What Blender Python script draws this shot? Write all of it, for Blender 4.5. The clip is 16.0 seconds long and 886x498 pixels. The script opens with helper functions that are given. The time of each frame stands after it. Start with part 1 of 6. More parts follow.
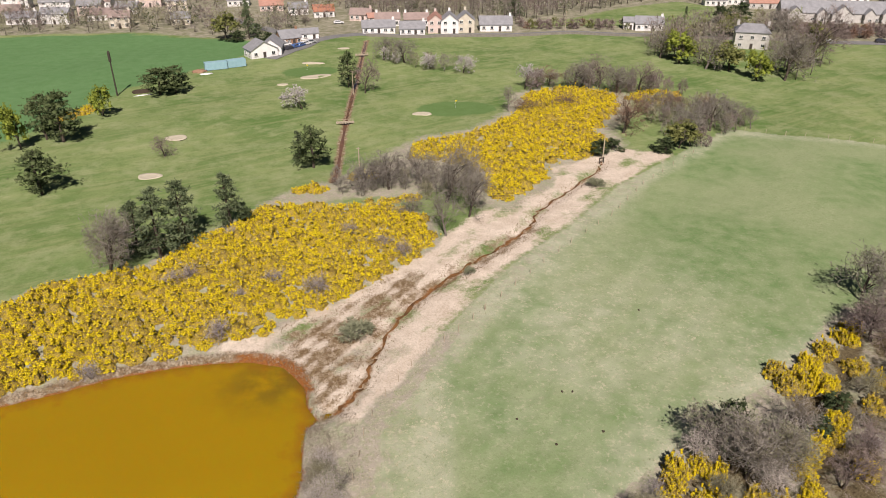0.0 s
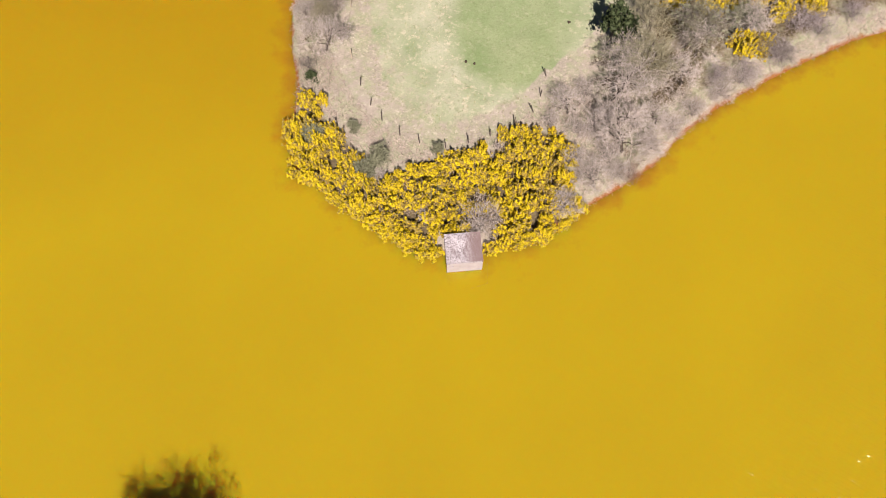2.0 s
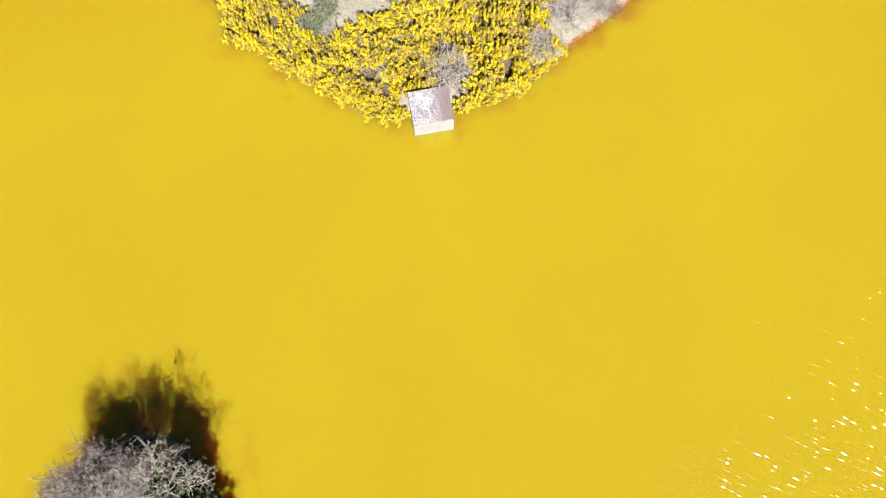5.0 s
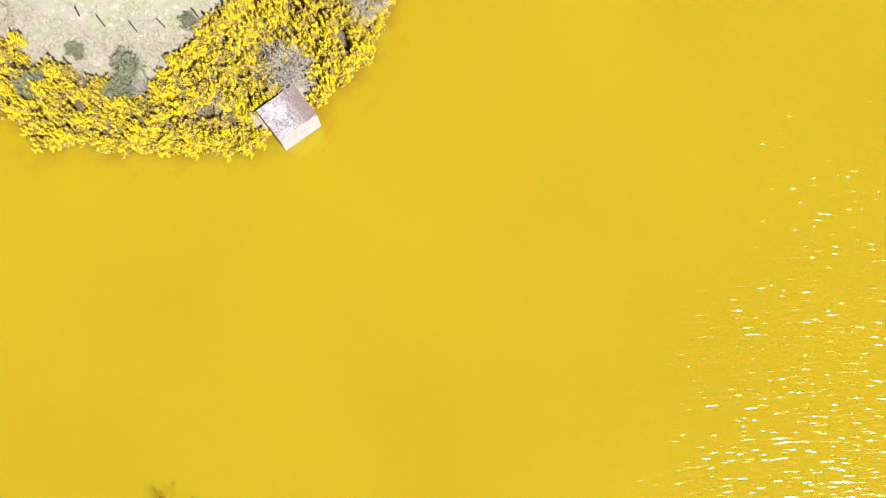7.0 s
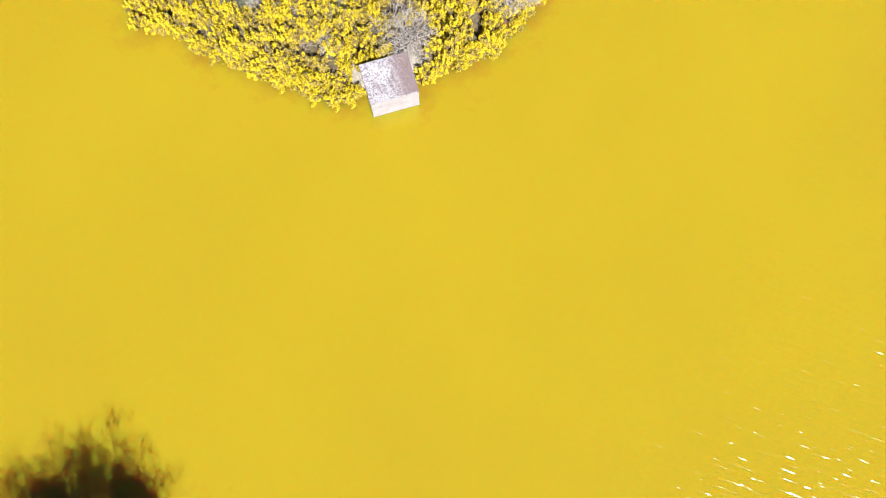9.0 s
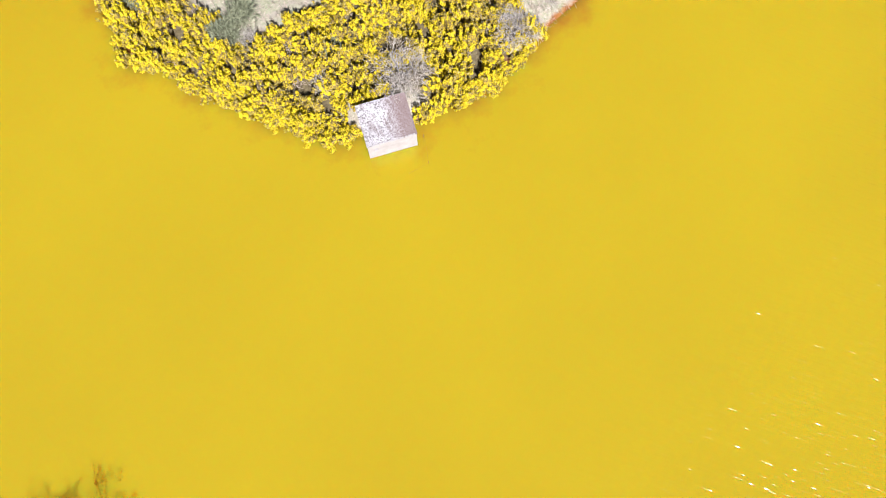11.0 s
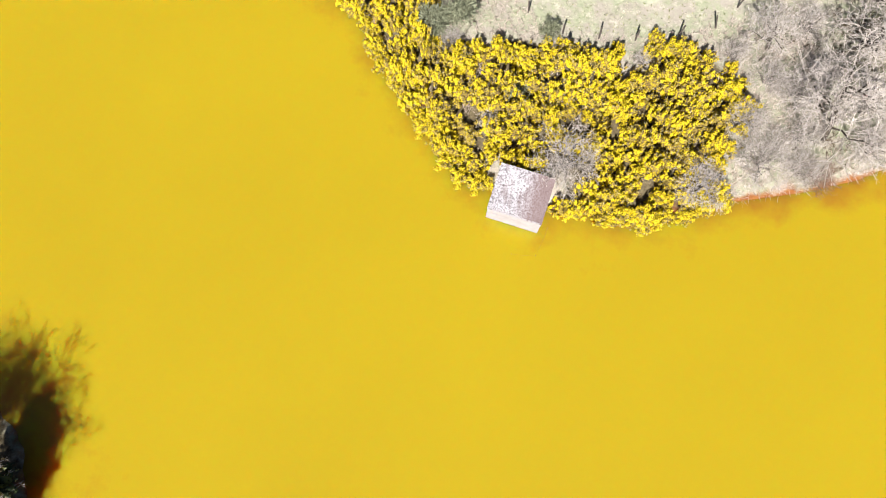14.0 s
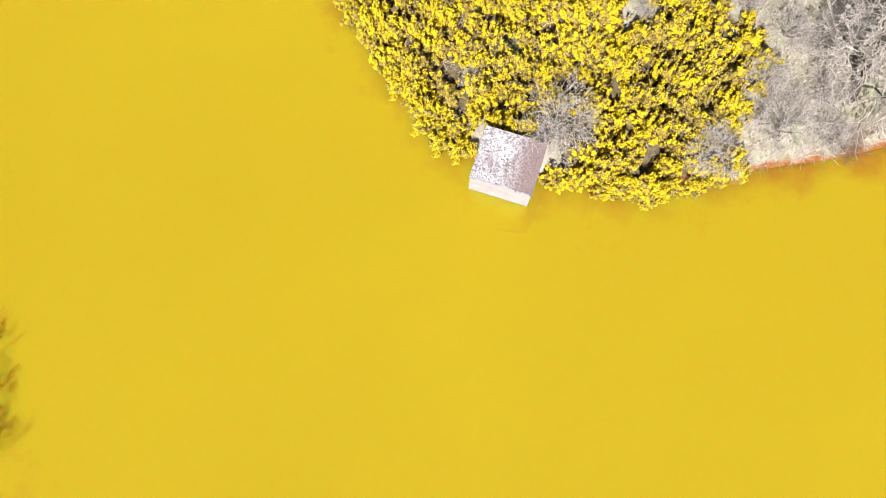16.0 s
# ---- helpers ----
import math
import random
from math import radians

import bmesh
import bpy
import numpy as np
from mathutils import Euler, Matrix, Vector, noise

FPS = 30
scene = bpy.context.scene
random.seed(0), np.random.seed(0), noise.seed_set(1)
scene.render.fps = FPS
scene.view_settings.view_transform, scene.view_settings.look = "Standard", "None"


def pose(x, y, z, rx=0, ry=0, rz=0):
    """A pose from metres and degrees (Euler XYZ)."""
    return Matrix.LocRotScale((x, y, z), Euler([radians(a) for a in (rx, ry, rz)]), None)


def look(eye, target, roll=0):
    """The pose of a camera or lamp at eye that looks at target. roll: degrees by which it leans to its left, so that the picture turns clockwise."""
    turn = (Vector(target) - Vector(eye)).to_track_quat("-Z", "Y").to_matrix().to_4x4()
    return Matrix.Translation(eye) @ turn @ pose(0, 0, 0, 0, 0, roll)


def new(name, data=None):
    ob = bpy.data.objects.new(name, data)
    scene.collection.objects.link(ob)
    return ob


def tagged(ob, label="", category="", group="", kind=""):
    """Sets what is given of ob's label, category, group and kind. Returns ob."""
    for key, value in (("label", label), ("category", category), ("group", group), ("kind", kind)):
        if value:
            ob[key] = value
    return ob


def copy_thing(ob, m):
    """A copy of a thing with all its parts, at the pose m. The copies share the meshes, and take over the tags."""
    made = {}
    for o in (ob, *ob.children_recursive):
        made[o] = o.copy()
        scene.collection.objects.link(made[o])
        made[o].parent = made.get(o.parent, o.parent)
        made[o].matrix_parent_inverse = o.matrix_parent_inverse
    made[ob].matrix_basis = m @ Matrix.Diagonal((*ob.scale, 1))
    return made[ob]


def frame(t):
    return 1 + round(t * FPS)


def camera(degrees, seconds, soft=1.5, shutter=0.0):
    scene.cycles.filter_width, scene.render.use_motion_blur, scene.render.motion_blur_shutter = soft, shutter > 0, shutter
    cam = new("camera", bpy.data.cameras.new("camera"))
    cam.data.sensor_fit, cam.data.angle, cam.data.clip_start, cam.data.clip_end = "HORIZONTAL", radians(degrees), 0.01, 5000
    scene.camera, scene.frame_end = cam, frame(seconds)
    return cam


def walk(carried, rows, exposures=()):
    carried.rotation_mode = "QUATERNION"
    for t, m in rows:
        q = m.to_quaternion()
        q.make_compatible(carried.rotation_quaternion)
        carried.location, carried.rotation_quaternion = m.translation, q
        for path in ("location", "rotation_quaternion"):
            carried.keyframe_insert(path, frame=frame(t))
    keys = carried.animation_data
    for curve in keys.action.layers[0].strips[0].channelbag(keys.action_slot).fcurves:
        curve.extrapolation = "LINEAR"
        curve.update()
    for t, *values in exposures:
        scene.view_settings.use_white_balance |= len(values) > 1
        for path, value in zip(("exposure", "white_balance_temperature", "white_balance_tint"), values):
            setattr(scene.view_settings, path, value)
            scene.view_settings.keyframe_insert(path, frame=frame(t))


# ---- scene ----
# ---------- camera and walk ----------
cam = camera(63.44, 16.0, soft=1.0)

# seconds, x, y, z, pitch, yaw, roll
ROWS = [
    (0, -2.28, -22.94, 57.25, -27.59, -5.21, 0.12),
    (0.5, -2.26, -22.94, 57.20, -37.53, -5.08, 0.05),
    (1, -2.31, -23.00, 57.20, -47.32, -5.06, 0.13),
    (1.5, -2.38, -23.05, 57.15, -56.95, -5.14, 0.33),
    (2, -2.29, -23.10, 56.85, -65.91, -4.86, 0.2),
    (2.5, -2.05, -22.91, 56.13, -72.29, -4.38, -0.10),
    (3, -1.91, -22.48, 55.06, -74.92, -4.18, -0.25),
    (3.4, -1.85, -22.35, 54.2, -75.1, -4.3, -0.18),
    (5.3, -2.07, -22.48, 50.11, -75.12, -13.00, -0.17),
    (5.5, -2.26, -22.43, 49.63, -75.19, -15.13, -0.18),
    (6, -2.69, -22.13, 48.42, -75.22, -25.01, -0.13),
    (6.5, -3.12, -21.85, 47.33, -75.27, -34.28, -0.10),
    (7, -3.31, -21.62, 46.23, -75.43, -38.48, -0.1),
    (7.5, -3.14, -21.41, 45.18, -75.70, -32.97, 0.1),
    (8, -2.64, -21.01, 44.07, -75.94, -23.63, 0.01),
    (8.5, -1.92, -20.20, 42.83, -76.15, -17.87, -0.2),
    (8.8, -1.5, -19.7, 42.3, -76.15, -16.9, -0.1),
    (10.7, -0.4, -16.95, 41.27, -76.25, -16.5, 0.05),
    (11, -0.33, -16.35, 41.30, -76.33, -16.89, 0.07),
    (11.5, -0.08, -15.17, 41.37, -76.49, -14.10, 0.1),
    (12, 0.33, -13.65, 41.34, -76.65, -0.14, -0.1),
    (12.5, 0.73, -12.33, 41.42, -76.60, 10.27, 0.12),
    (13, 0.98, -11.79, 41.25, -76.54, 16.37, -0.03),
    (13.5, 1.05, -11.48, 40.34, -76.64, 18.14, 0.03),
    (14, 1.14, -11.20, 39.14, -76.86, 18.18, -0.02),
    (14.5, 1.27, -10.97, 37.87, -77.06, 18.12, 0.05),
    (15, 1.36, -10.78, 36.66, -77.34, 18.19, -0.03),
    (15.5, 1.6, -10.59, 35.46, -77.62, 18.20, 0.0),
    (16, 2.05, -10.40, 34.31, -77.77, 18.09, 0.05),
]
walk(cam,
     [(t, pose(x, y, z, 90 + pitch, 0, yaw) @ pose(0, 0, 0, 0, 0, -roll)) for t, x, y, z, pitch, yaw, roll in ROWS],
     exposures=[(0, 0.27, 6950, 15), (0.6, 0.42, 6950, 16), (1.0, 0.45, 6950, 20), (1.5, 0.55, 7050, 23), (2.0, 0.74, 7050, 20), (2.5, 0.97, 6650, 14), (3.0, 1.14, 6400, 8), (5.3, 1.18, 6300, 7), (6.2, 1.16, 6450, 7), (7.2, 1.16, 6350, 7), (8.0, 1.15, 6150, 8), (8.6, 1.15, 6050, 9), (11.2, 1.15, 6050, 9), (12.2, 1.15, 6200, 8), (14, 1.15, 6350, 8), (16, 1.15, 6350, 8)])

# ---------- sky and sun ----------
SUN_AZ, SUN_EL = 181.0, 46.0        # degrees, clockwise from +y; height
world = bpy.data.worlds.new("world")
scene.world = world
world.use_nodes = True
wn = world.node_tree.nodes
wn.clear()
sky = wn.new("ShaderNodeTexSky")
sky.sky_type, sky.sun_disc = "NISHITA", False
sky.sun_elevation, sky.sun_rotation = radians(SUN_EL), radians(SUN_AZ)
sky.air_density, sky.dust_density = 0.28, 0.25
back = wn.new("ShaderNodeBackground")
back.inputs["Strength"].default_value = 0.05
world_out = wn.new("ShaderNodeOutputWorld")
world.node_tree.links.new(sky.outputs[0], back.inputs[0])
world.node_tree.links.new(back.outputs[0], world_out.inputs[0])

sun_data = bpy.data.lights.new("sun", "SUN")
sun_data.energy, sun_data.angle, sun_data.color = 5.0, radians(0.55), (1.0, 0.955, 0.915)
sun = new("sun", sun_data)
sun_from = Vector((math.sin(radians(SUN_AZ)) * math.cos(radians(SUN_EL)),
                   math.cos(radians(SUN_AZ)) * math.cos(radians(SUN_EL)), math.sin(radians(SUN_EL))))
sun.matrix_world = look(sun_from * 300, (0, 0, 0))

# ---------- materials ----------
class Nodes:
    """A small wrapper to write node materials in few lines."""

    def __init__(self, name, rough=0.8, spec=0.3, metal=0.0):
        self.mat = bpy.data.materials.new(name)
        self.mat.use_nodes = True
        self.tree = self.mat.node_tree
        self.bsdf = self.tree.nodes["Principled BSDF"]
        self.set("Roughness", rough), self.set("Specular IOR Level", spec), self.set("Metallic", metal)

    def set(self, socket, value):
        if isinstance(value, bpy.types.NodeSocket):
            self.tree.links.new(value, self.bsdf.inputs[socket])
        else:
            self.plug(self.bsdf.inputs[socket], value)

    def add(self, kind, **inputs):
        node = self.tree.nodes.new(kind)
        for key, value in inputs.items():
            self.plug(node.inputs[key.replace("_", " ")], value)
        return node

    def plug(self, socket, value):
        if isinstance(value, bpy.types.NodeSocket):
            self.tree.links.new(value, socket)
        else:
            socket.default_value = (*value, 1) if isinstance(value, tuple) and len(value) == 3 and socket.type == "RGBA" else value

    def where(self):
        return self.tree.nodes.new("ShaderNodeTexCoord").outputs["Object"]

    def stretched(self, scale, turn=0.0):
        m = self.add("ShaderNodeMapping", Vector=self.where())
        m.vector_type = "TEXTURE"
        m.inputs["Scale"].default_value = scale
        m.inputs["Rotation"].default_value = (0, 0, radians(turn))
        return m.outputs[0]

    def noise(self, scale, detail=4.0, rough=0.6, vector=None):
        return self.add("ShaderNodeTexNoise", Vector=vector or self.where(), Scale=scale, Detail=detail, Roughness=rough).outputs["Fac"]

    def attr(self, name):
        node = self.tree.nodes.new("ShaderNodeAttribute")
        node.attribute_name = name
        return node.outputs["Fac"]

    def ramp(self, fac, low, high):
        return self.add("ShaderNodeMapRange", Value=fac, From_Min=low, From_Max=high).outputs[0]

    def math(self, op, a, b):
        node = self.tree.nodes.new("ShaderNodeMath")
        node.operation = op
        self.plug(node.inputs[0], a), self.plug(node.inputs[1], b)
        return node.outputs[0]

    def mix(self, fac, a, b):
        node = self.tree.nodes.new("ShaderNodeMix")
        node.data_type = "RGBA"
        self.plug(node.inputs[0], fac), self.plug(node.inputs[6], a), self.plug(node.inputs[7], b)
        return node.outputs[2]

    def island(self):
        return self.tree.nodes.new("ShaderNodeNewGeometry").outputs["Random Per Island"]

    def each(self):
        return self.tree.nodes.new("ShaderNodeObjectInfo").outputs["Random"]

    def bump(self, height, strength, distance):
        self.set("Normal", self.add("ShaderNodeBump", Height=height, Strength=strength, Distance=distance).outputs[0])


def plain(name, low, high, scale=3.0, rough=0.8, bump=0.2, depth=0.02, spec=0.3, metal=0.0, fine=40.0):
    """A surface that varies between two colours at two scales."""
    n = Nodes(name, rough, spec, metal)
    wide = n.noise(scale, 5, 0.65)
    grain = n.noise(fine, 3, 0.6)
    c = n.mix(n.ramp(wide, 0.3, 0.7), low, high)
    dark = tuple(v * 0.7 for v in low)
    c = n.mix(n.math("MULTIPLY", n.ramp(grain, 0.45, 0.8), 0.5), c, dark)
    n.set("Base Color", c)
    if bump:
        n.bump(grain, bump, depth)
    return n.mat


def leafy(name, colours, rough=0.7, each=0.0):
    """Leaves, petals and needles: every tuft takes a tone of its own."""
    n = Nodes(name, rough, 0.25)
    node = n.tree.nodes.new("ShaderNodeValToRGB")
    ramp = node.color_ramp
    while len(ramp.elements) < len(colours):
        ramp.elements.new(0.5)
    for k, c in enumerate(colours):
        ramp.elements[k].position = k / (len(colours) - 1)
        ramp.elements[k].color = (*c, 1)
    fac = n.island()
    if each:
        fac = n.math("ADD", n.math("MULTIPLY", fac, 1 - each), n.math("MULTIPLY", n.each(), each))
    n.tree.links.new(fac, node.inputs[0])
    c = n.mix(n.ramp(n.noise(0.35, 3), 0.35, 0.7), node.outputs[0], tuple(v * 0.8 for v in colours[len(colours) // 2]))
    n.set("Base Color", c)
    return n.mat


def ground_material():
    n = Nodes("ground_cover", 0.95, 0.1)
    wide, mid, fine = n.noise(0.045, 4, 0.55), n.noise(0.35, 5, 0.65), n.noise(4.0, 5, 0.7)
    streak = n.noise(0.5, 4, 0.6, n.stretched((6.0, 1.0, 1.0), 28))
    # pasture: green, thin and pale where it is dry
    field = n.mix(n.ramp(mid, 0.38, 0.62), (0.138, 0.218, 0.084), (0.215, 0.278, 0.135))
    field = n.mix(n.math("MULTIPLY", n.ramp(wide, 0.4, 0.62), 0.7), field, (0.275, 0.312, 0.175))
    # mown course
    mown = n.mix(n.ramp(wide, 0.35, 0.65), (0.10, 0.175, 0.05), (0.22, 0.27, 0.112))
    mown = n.mix(n.math("MULTIPLY", n.ramp(streak, 0.48, 0.66), 0.45), mown, (0.31, 0.32, 0.16))
    mown = n.mix(n.math("MULTIPLY", n.ramp(n.noise(0.16, 5, 0.7), 0.47, 0.62), 0.6), mown, (0.28, 0.31, 0.16))
    mown = n.mix(n.math("MULTIPLY", n.ramp(n.noise(0.45, 6, 0.8), 0.48, 0.66), 0.55), mown, (0.10, 0.155, 0.045))
    field = n.mix(n.math("MULTIPLY", n.attr("thin"), n.math("MULTIPLY", n.ramp(mid, 0.2, 0.6), 0.85)), field, n.mix(n.ramp(fine, 0.35, 0.65), (0.33, 0.35, 0.24), (0.50, 0.49, 0.39)))
    tuft = n.ramp(n.noise(1.7, 4, 0.7), 0.53, 0.66)
    field = n.mix(n.math("MULTIPLY", tuft, n.math("ADD", 0.14, n.math("MULTIPLY", n.attr("thin"), 0.75))), field, (0.50, 0.455, 0.34))
    field = n.mix(n.math("MULTIPLY", n.ramp(n.noise(1.4, 6, 0.8), 0.52, 0.68), 0.6), field, (0.13, 0.185, 0.075))
    crop = n.mix(n.ramp(mid, 0.3, 0.7), (0.09, 0.19, 0.07), (0.12, 0.225, 0.095))
    green = n.mix(n.ramp(mid, 0.3, 0.7), (0.10, 0.175, 0.055), (0.12, 0.20, 0.07))
    straw = n.mix(n.ramp(mid, 0.35, 0.7), (0.50, 0.42, 0.345), (0.70, 0.61, 0.525))
    straw = n.mix(n.math("MULTIPLY", n.ramp(fine, 0.5, 0.75), 0.45), straw, (0.34, 0.25, 0.16))
    rough_grass = n.mix(n.ramp(fine, 0.35, 0.65), (0.22, 0.195, 0.15), (0.41, 0.365, 0.31))
    rough_grass = n.mix(n.ramp(mid, 0.45, 0.6), rough_grass, (0.37, 0.325, 0.275))
    rough_grass = n.mix(n.math("MULTIPLY", n.ramp(n.noise(0.8, 5, 0.75), 0.43, 0.6), 0.8), rough_grass, n.mix(n.ramp(fine, 0.35, 0.6), (0.21, 0.235, 0.13), (0.35, 0.37, 0.24)))
    rough_grass = n.mix(n.math("MULTIPLY", n.ramp(n.noise(2.3, 5, 0.8), 0.53, 0.65), 0.65), rough_grass, (0.54, 0.485, 0.395))
    # scrub: brown litter, darkened to paint in the shade between the bushes
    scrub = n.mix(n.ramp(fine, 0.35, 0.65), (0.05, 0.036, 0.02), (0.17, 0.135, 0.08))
    mud = n.mix(n.ramp(fine, 0.35, 0.65), (0.11, 0.07, 0.04), (0.25, 0.17, 0.10))
    mud = n.mix(n.ramp(n.noise(1.1, 5, 0.8), 0.46, 0.6), mud, (0.37, 0.295, 0.215))
    rust = n.mix(n.ramp(fine, 0.35, 0.65), (0.16, 0.05, 0.016), (0.32, 0.13, 0.035))
    town = n.mix(n.ramp(mid, 0.4, 0.65), (0.19, 0.19, 0.12), (0.34, 0.31, 0.25))
    c = mown
    edge = n.math("MULTIPLY", n.math("SUBTRACT", n.noise(0.6, 6, 0.75), 0.5), 1.5)
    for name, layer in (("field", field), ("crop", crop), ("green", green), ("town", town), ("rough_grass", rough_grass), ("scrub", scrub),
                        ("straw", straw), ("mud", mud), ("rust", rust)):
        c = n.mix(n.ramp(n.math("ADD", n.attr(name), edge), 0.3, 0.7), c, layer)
    n.set("Base Color", n.mix(n.math("MULTIPLY", n.ramp(fine, 0.45, 0.72), 0.3), c, (0.085, 0.08, 0.035)))
    n.bump(fine, 0.5, 0.07)
    return n.mat


def water_material():
    """Turbid water: an even ochre body under a clear, rippled surface."""
    n = Nodes("ochre_water", 0.9, 0.0)
    shallow = n.attr("shallow")
    cloud = n.noise(0.06, 3, 0.5)
    c = n.mix(n.ramp(cloud, 0.3, 0.7), (0.302, 0.211, 0.009), (0.322, 0.229, 0.009))
    c = n.mix(n.math("MULTIPLY", n.attr("still"), 0.48), c, (0.245, 0.103, 0.003))
    blur = n.math("ADD", shallow, n.math("MULTIPLY", n.math("SUBTRACT", n.noise(0.45, 4, 0.6), 0.5), 1.4))
    c = n.mix(n.math("MULTIPLY", n.ramp(blur, 0.35, 1.1), 0.9), c, (0.235, 0.085, 0.011))
    weed = n.math("MULTIPLY", n.attr("weed"), n.ramp(n.noise(0.25, 4, 0.6), 0.35, 0.6))
    c = n.mix(n.math("MULTIPLY", weed, 0.75), c, (0.10, 0.065, 0.012))
    n.set("Base Color", c)
    ripple = n.noise(4.0, 1, 0.5, n.stretched((4.8, 1.0, 1.0), -36))
    small = n.noise(6.0, 1, 0.5, n.stretched((3.2, 1.0, 1.0), -30))
    height = n.math("MULTIPLY", n.math("ADD", ripple, n.math("MULTIPLY", small, 0.12)), n.attr("breeze"))
    n.bsdf.subsurface_method = "BURLEY"
    n.set("Subsurface Weight", 1.0), n.set("Subsurface Radius", (1.4, 0.36, 0.05)), n.set("Subsurface Scale", 1.1)
    n.set("Coat Weight", 1.0), n.set("Coat IOR", 1.33), n.set("Coat Roughness", 0.13)
    n.set("Coat Normal", n.add("ShaderNodeBump", Height=height, Strength=1.0, Distance=0.14).outputs[0])
    return n.mat


def thin_water(name, low, high):
    n = Nodes(name, 0.25, 0.4)
    n.set("Base Color", n.mix(n.ramp(n.noise(0.6, 4, 0.6), 0.35, 0.65), low, high))
    return n.mat


def roof_slab_material():
    n = Nodes("lichened_concrete", 0.9, 0.2)
    spots, wide = n.noise(10.0, 6, 0.78), n.noise(0.7, 3, 0.5)
    c = n.mix(n.ramp(wide, 0.4, 0.6), (0.42, 0.39, 0.405), (0.56, 0.525, 0.545))
    c = n.mix(n.ramp(spots, 0.465, 0.59), c, (0.10, 0.085, 0.09))
    stain = n.noise(1.6, 4, 0.6, n.stretched((0.4, 2.2, 1.0), 12))
    c = n.mix(n.math("MULTIPLY", n.ramp(stain, 0.5, 0.7), 0.7), c, (0.13, 0.085, 0.08))
    side = n.add("ShaderNodeSeparateXYZ", Vector=n.where()).outputs[0]
    damp = n.ramp(n.math("ADD", side, n.math("MULTIPLY", n.math("SUBTRACT", spots, 0.5), 2.2)), 1.4, 2.4)
    c = n.mix(n.math("MULTIPLY", damp, 0.85), c, (0.17, 0.115, 0.11))
    n.set("Base Color", c)
    n.bump(spots, 0.5, 0.03)
    return n.mat


def render_wall_material():
    n = Nodes("white_render", 0.85, 0.25)
    wide, fine = n.noise(1.4, 5, 0.65), n.noise(18, 4, 0.65)
    c = n.mix(n.ramp(wide, 0.35, 0.7), (0.31, 0.28, 0.28), (0.40, 0.37, 0.37))
    c = n.mix(n.ramp(fine, 0.6, 0.75), c, (0.28, 0.23, 0.21))
    n.set("Base Color", c)
    n.bump(fine, 0.4, 0.02)
    return n.mat


def flower_heads():
    """Packed gorse flowers: yellow with olive specks between the petals."""
    n = Nodes("gorse_heads", 0.75, 0.2)
    specks, wide = n.noise(16, 3, 0.7), n.noise(1.3, 2, 0.5)
    tone = n.mix(n.island(), (0.56, 0.41, 0.006), (0.74, 0.60, 0.012))
    c = n.mix(n.ramp(n.math("ADD", specks, n.math("MULTIPLY", n.math("SUBTRACT", wide, 0.5), 0.35)), 0.41, 0.56), (0.13, 0.09, 0.016), tone)
    n.set("Base Color", c)
    n.bump(specks, 0.9, 0.06)
    return n.mat


def gorse_bed():
    """The inside of a gorse bush: olive and brown with scattered flowers, and shade painted into its pits."""
    n = Nodes("gorse_bed", 0.85, 0.15)
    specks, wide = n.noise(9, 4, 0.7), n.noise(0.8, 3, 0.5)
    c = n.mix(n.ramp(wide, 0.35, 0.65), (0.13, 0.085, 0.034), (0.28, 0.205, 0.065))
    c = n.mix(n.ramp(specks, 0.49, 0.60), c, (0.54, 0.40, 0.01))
    # near-black where the bump dips: the shade of gaps, put into the colour
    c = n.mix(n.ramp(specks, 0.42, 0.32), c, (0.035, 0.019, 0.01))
    n.set("Base Color", c)
    n.bump(specks, 1.0, 0.12)
    return n.mat


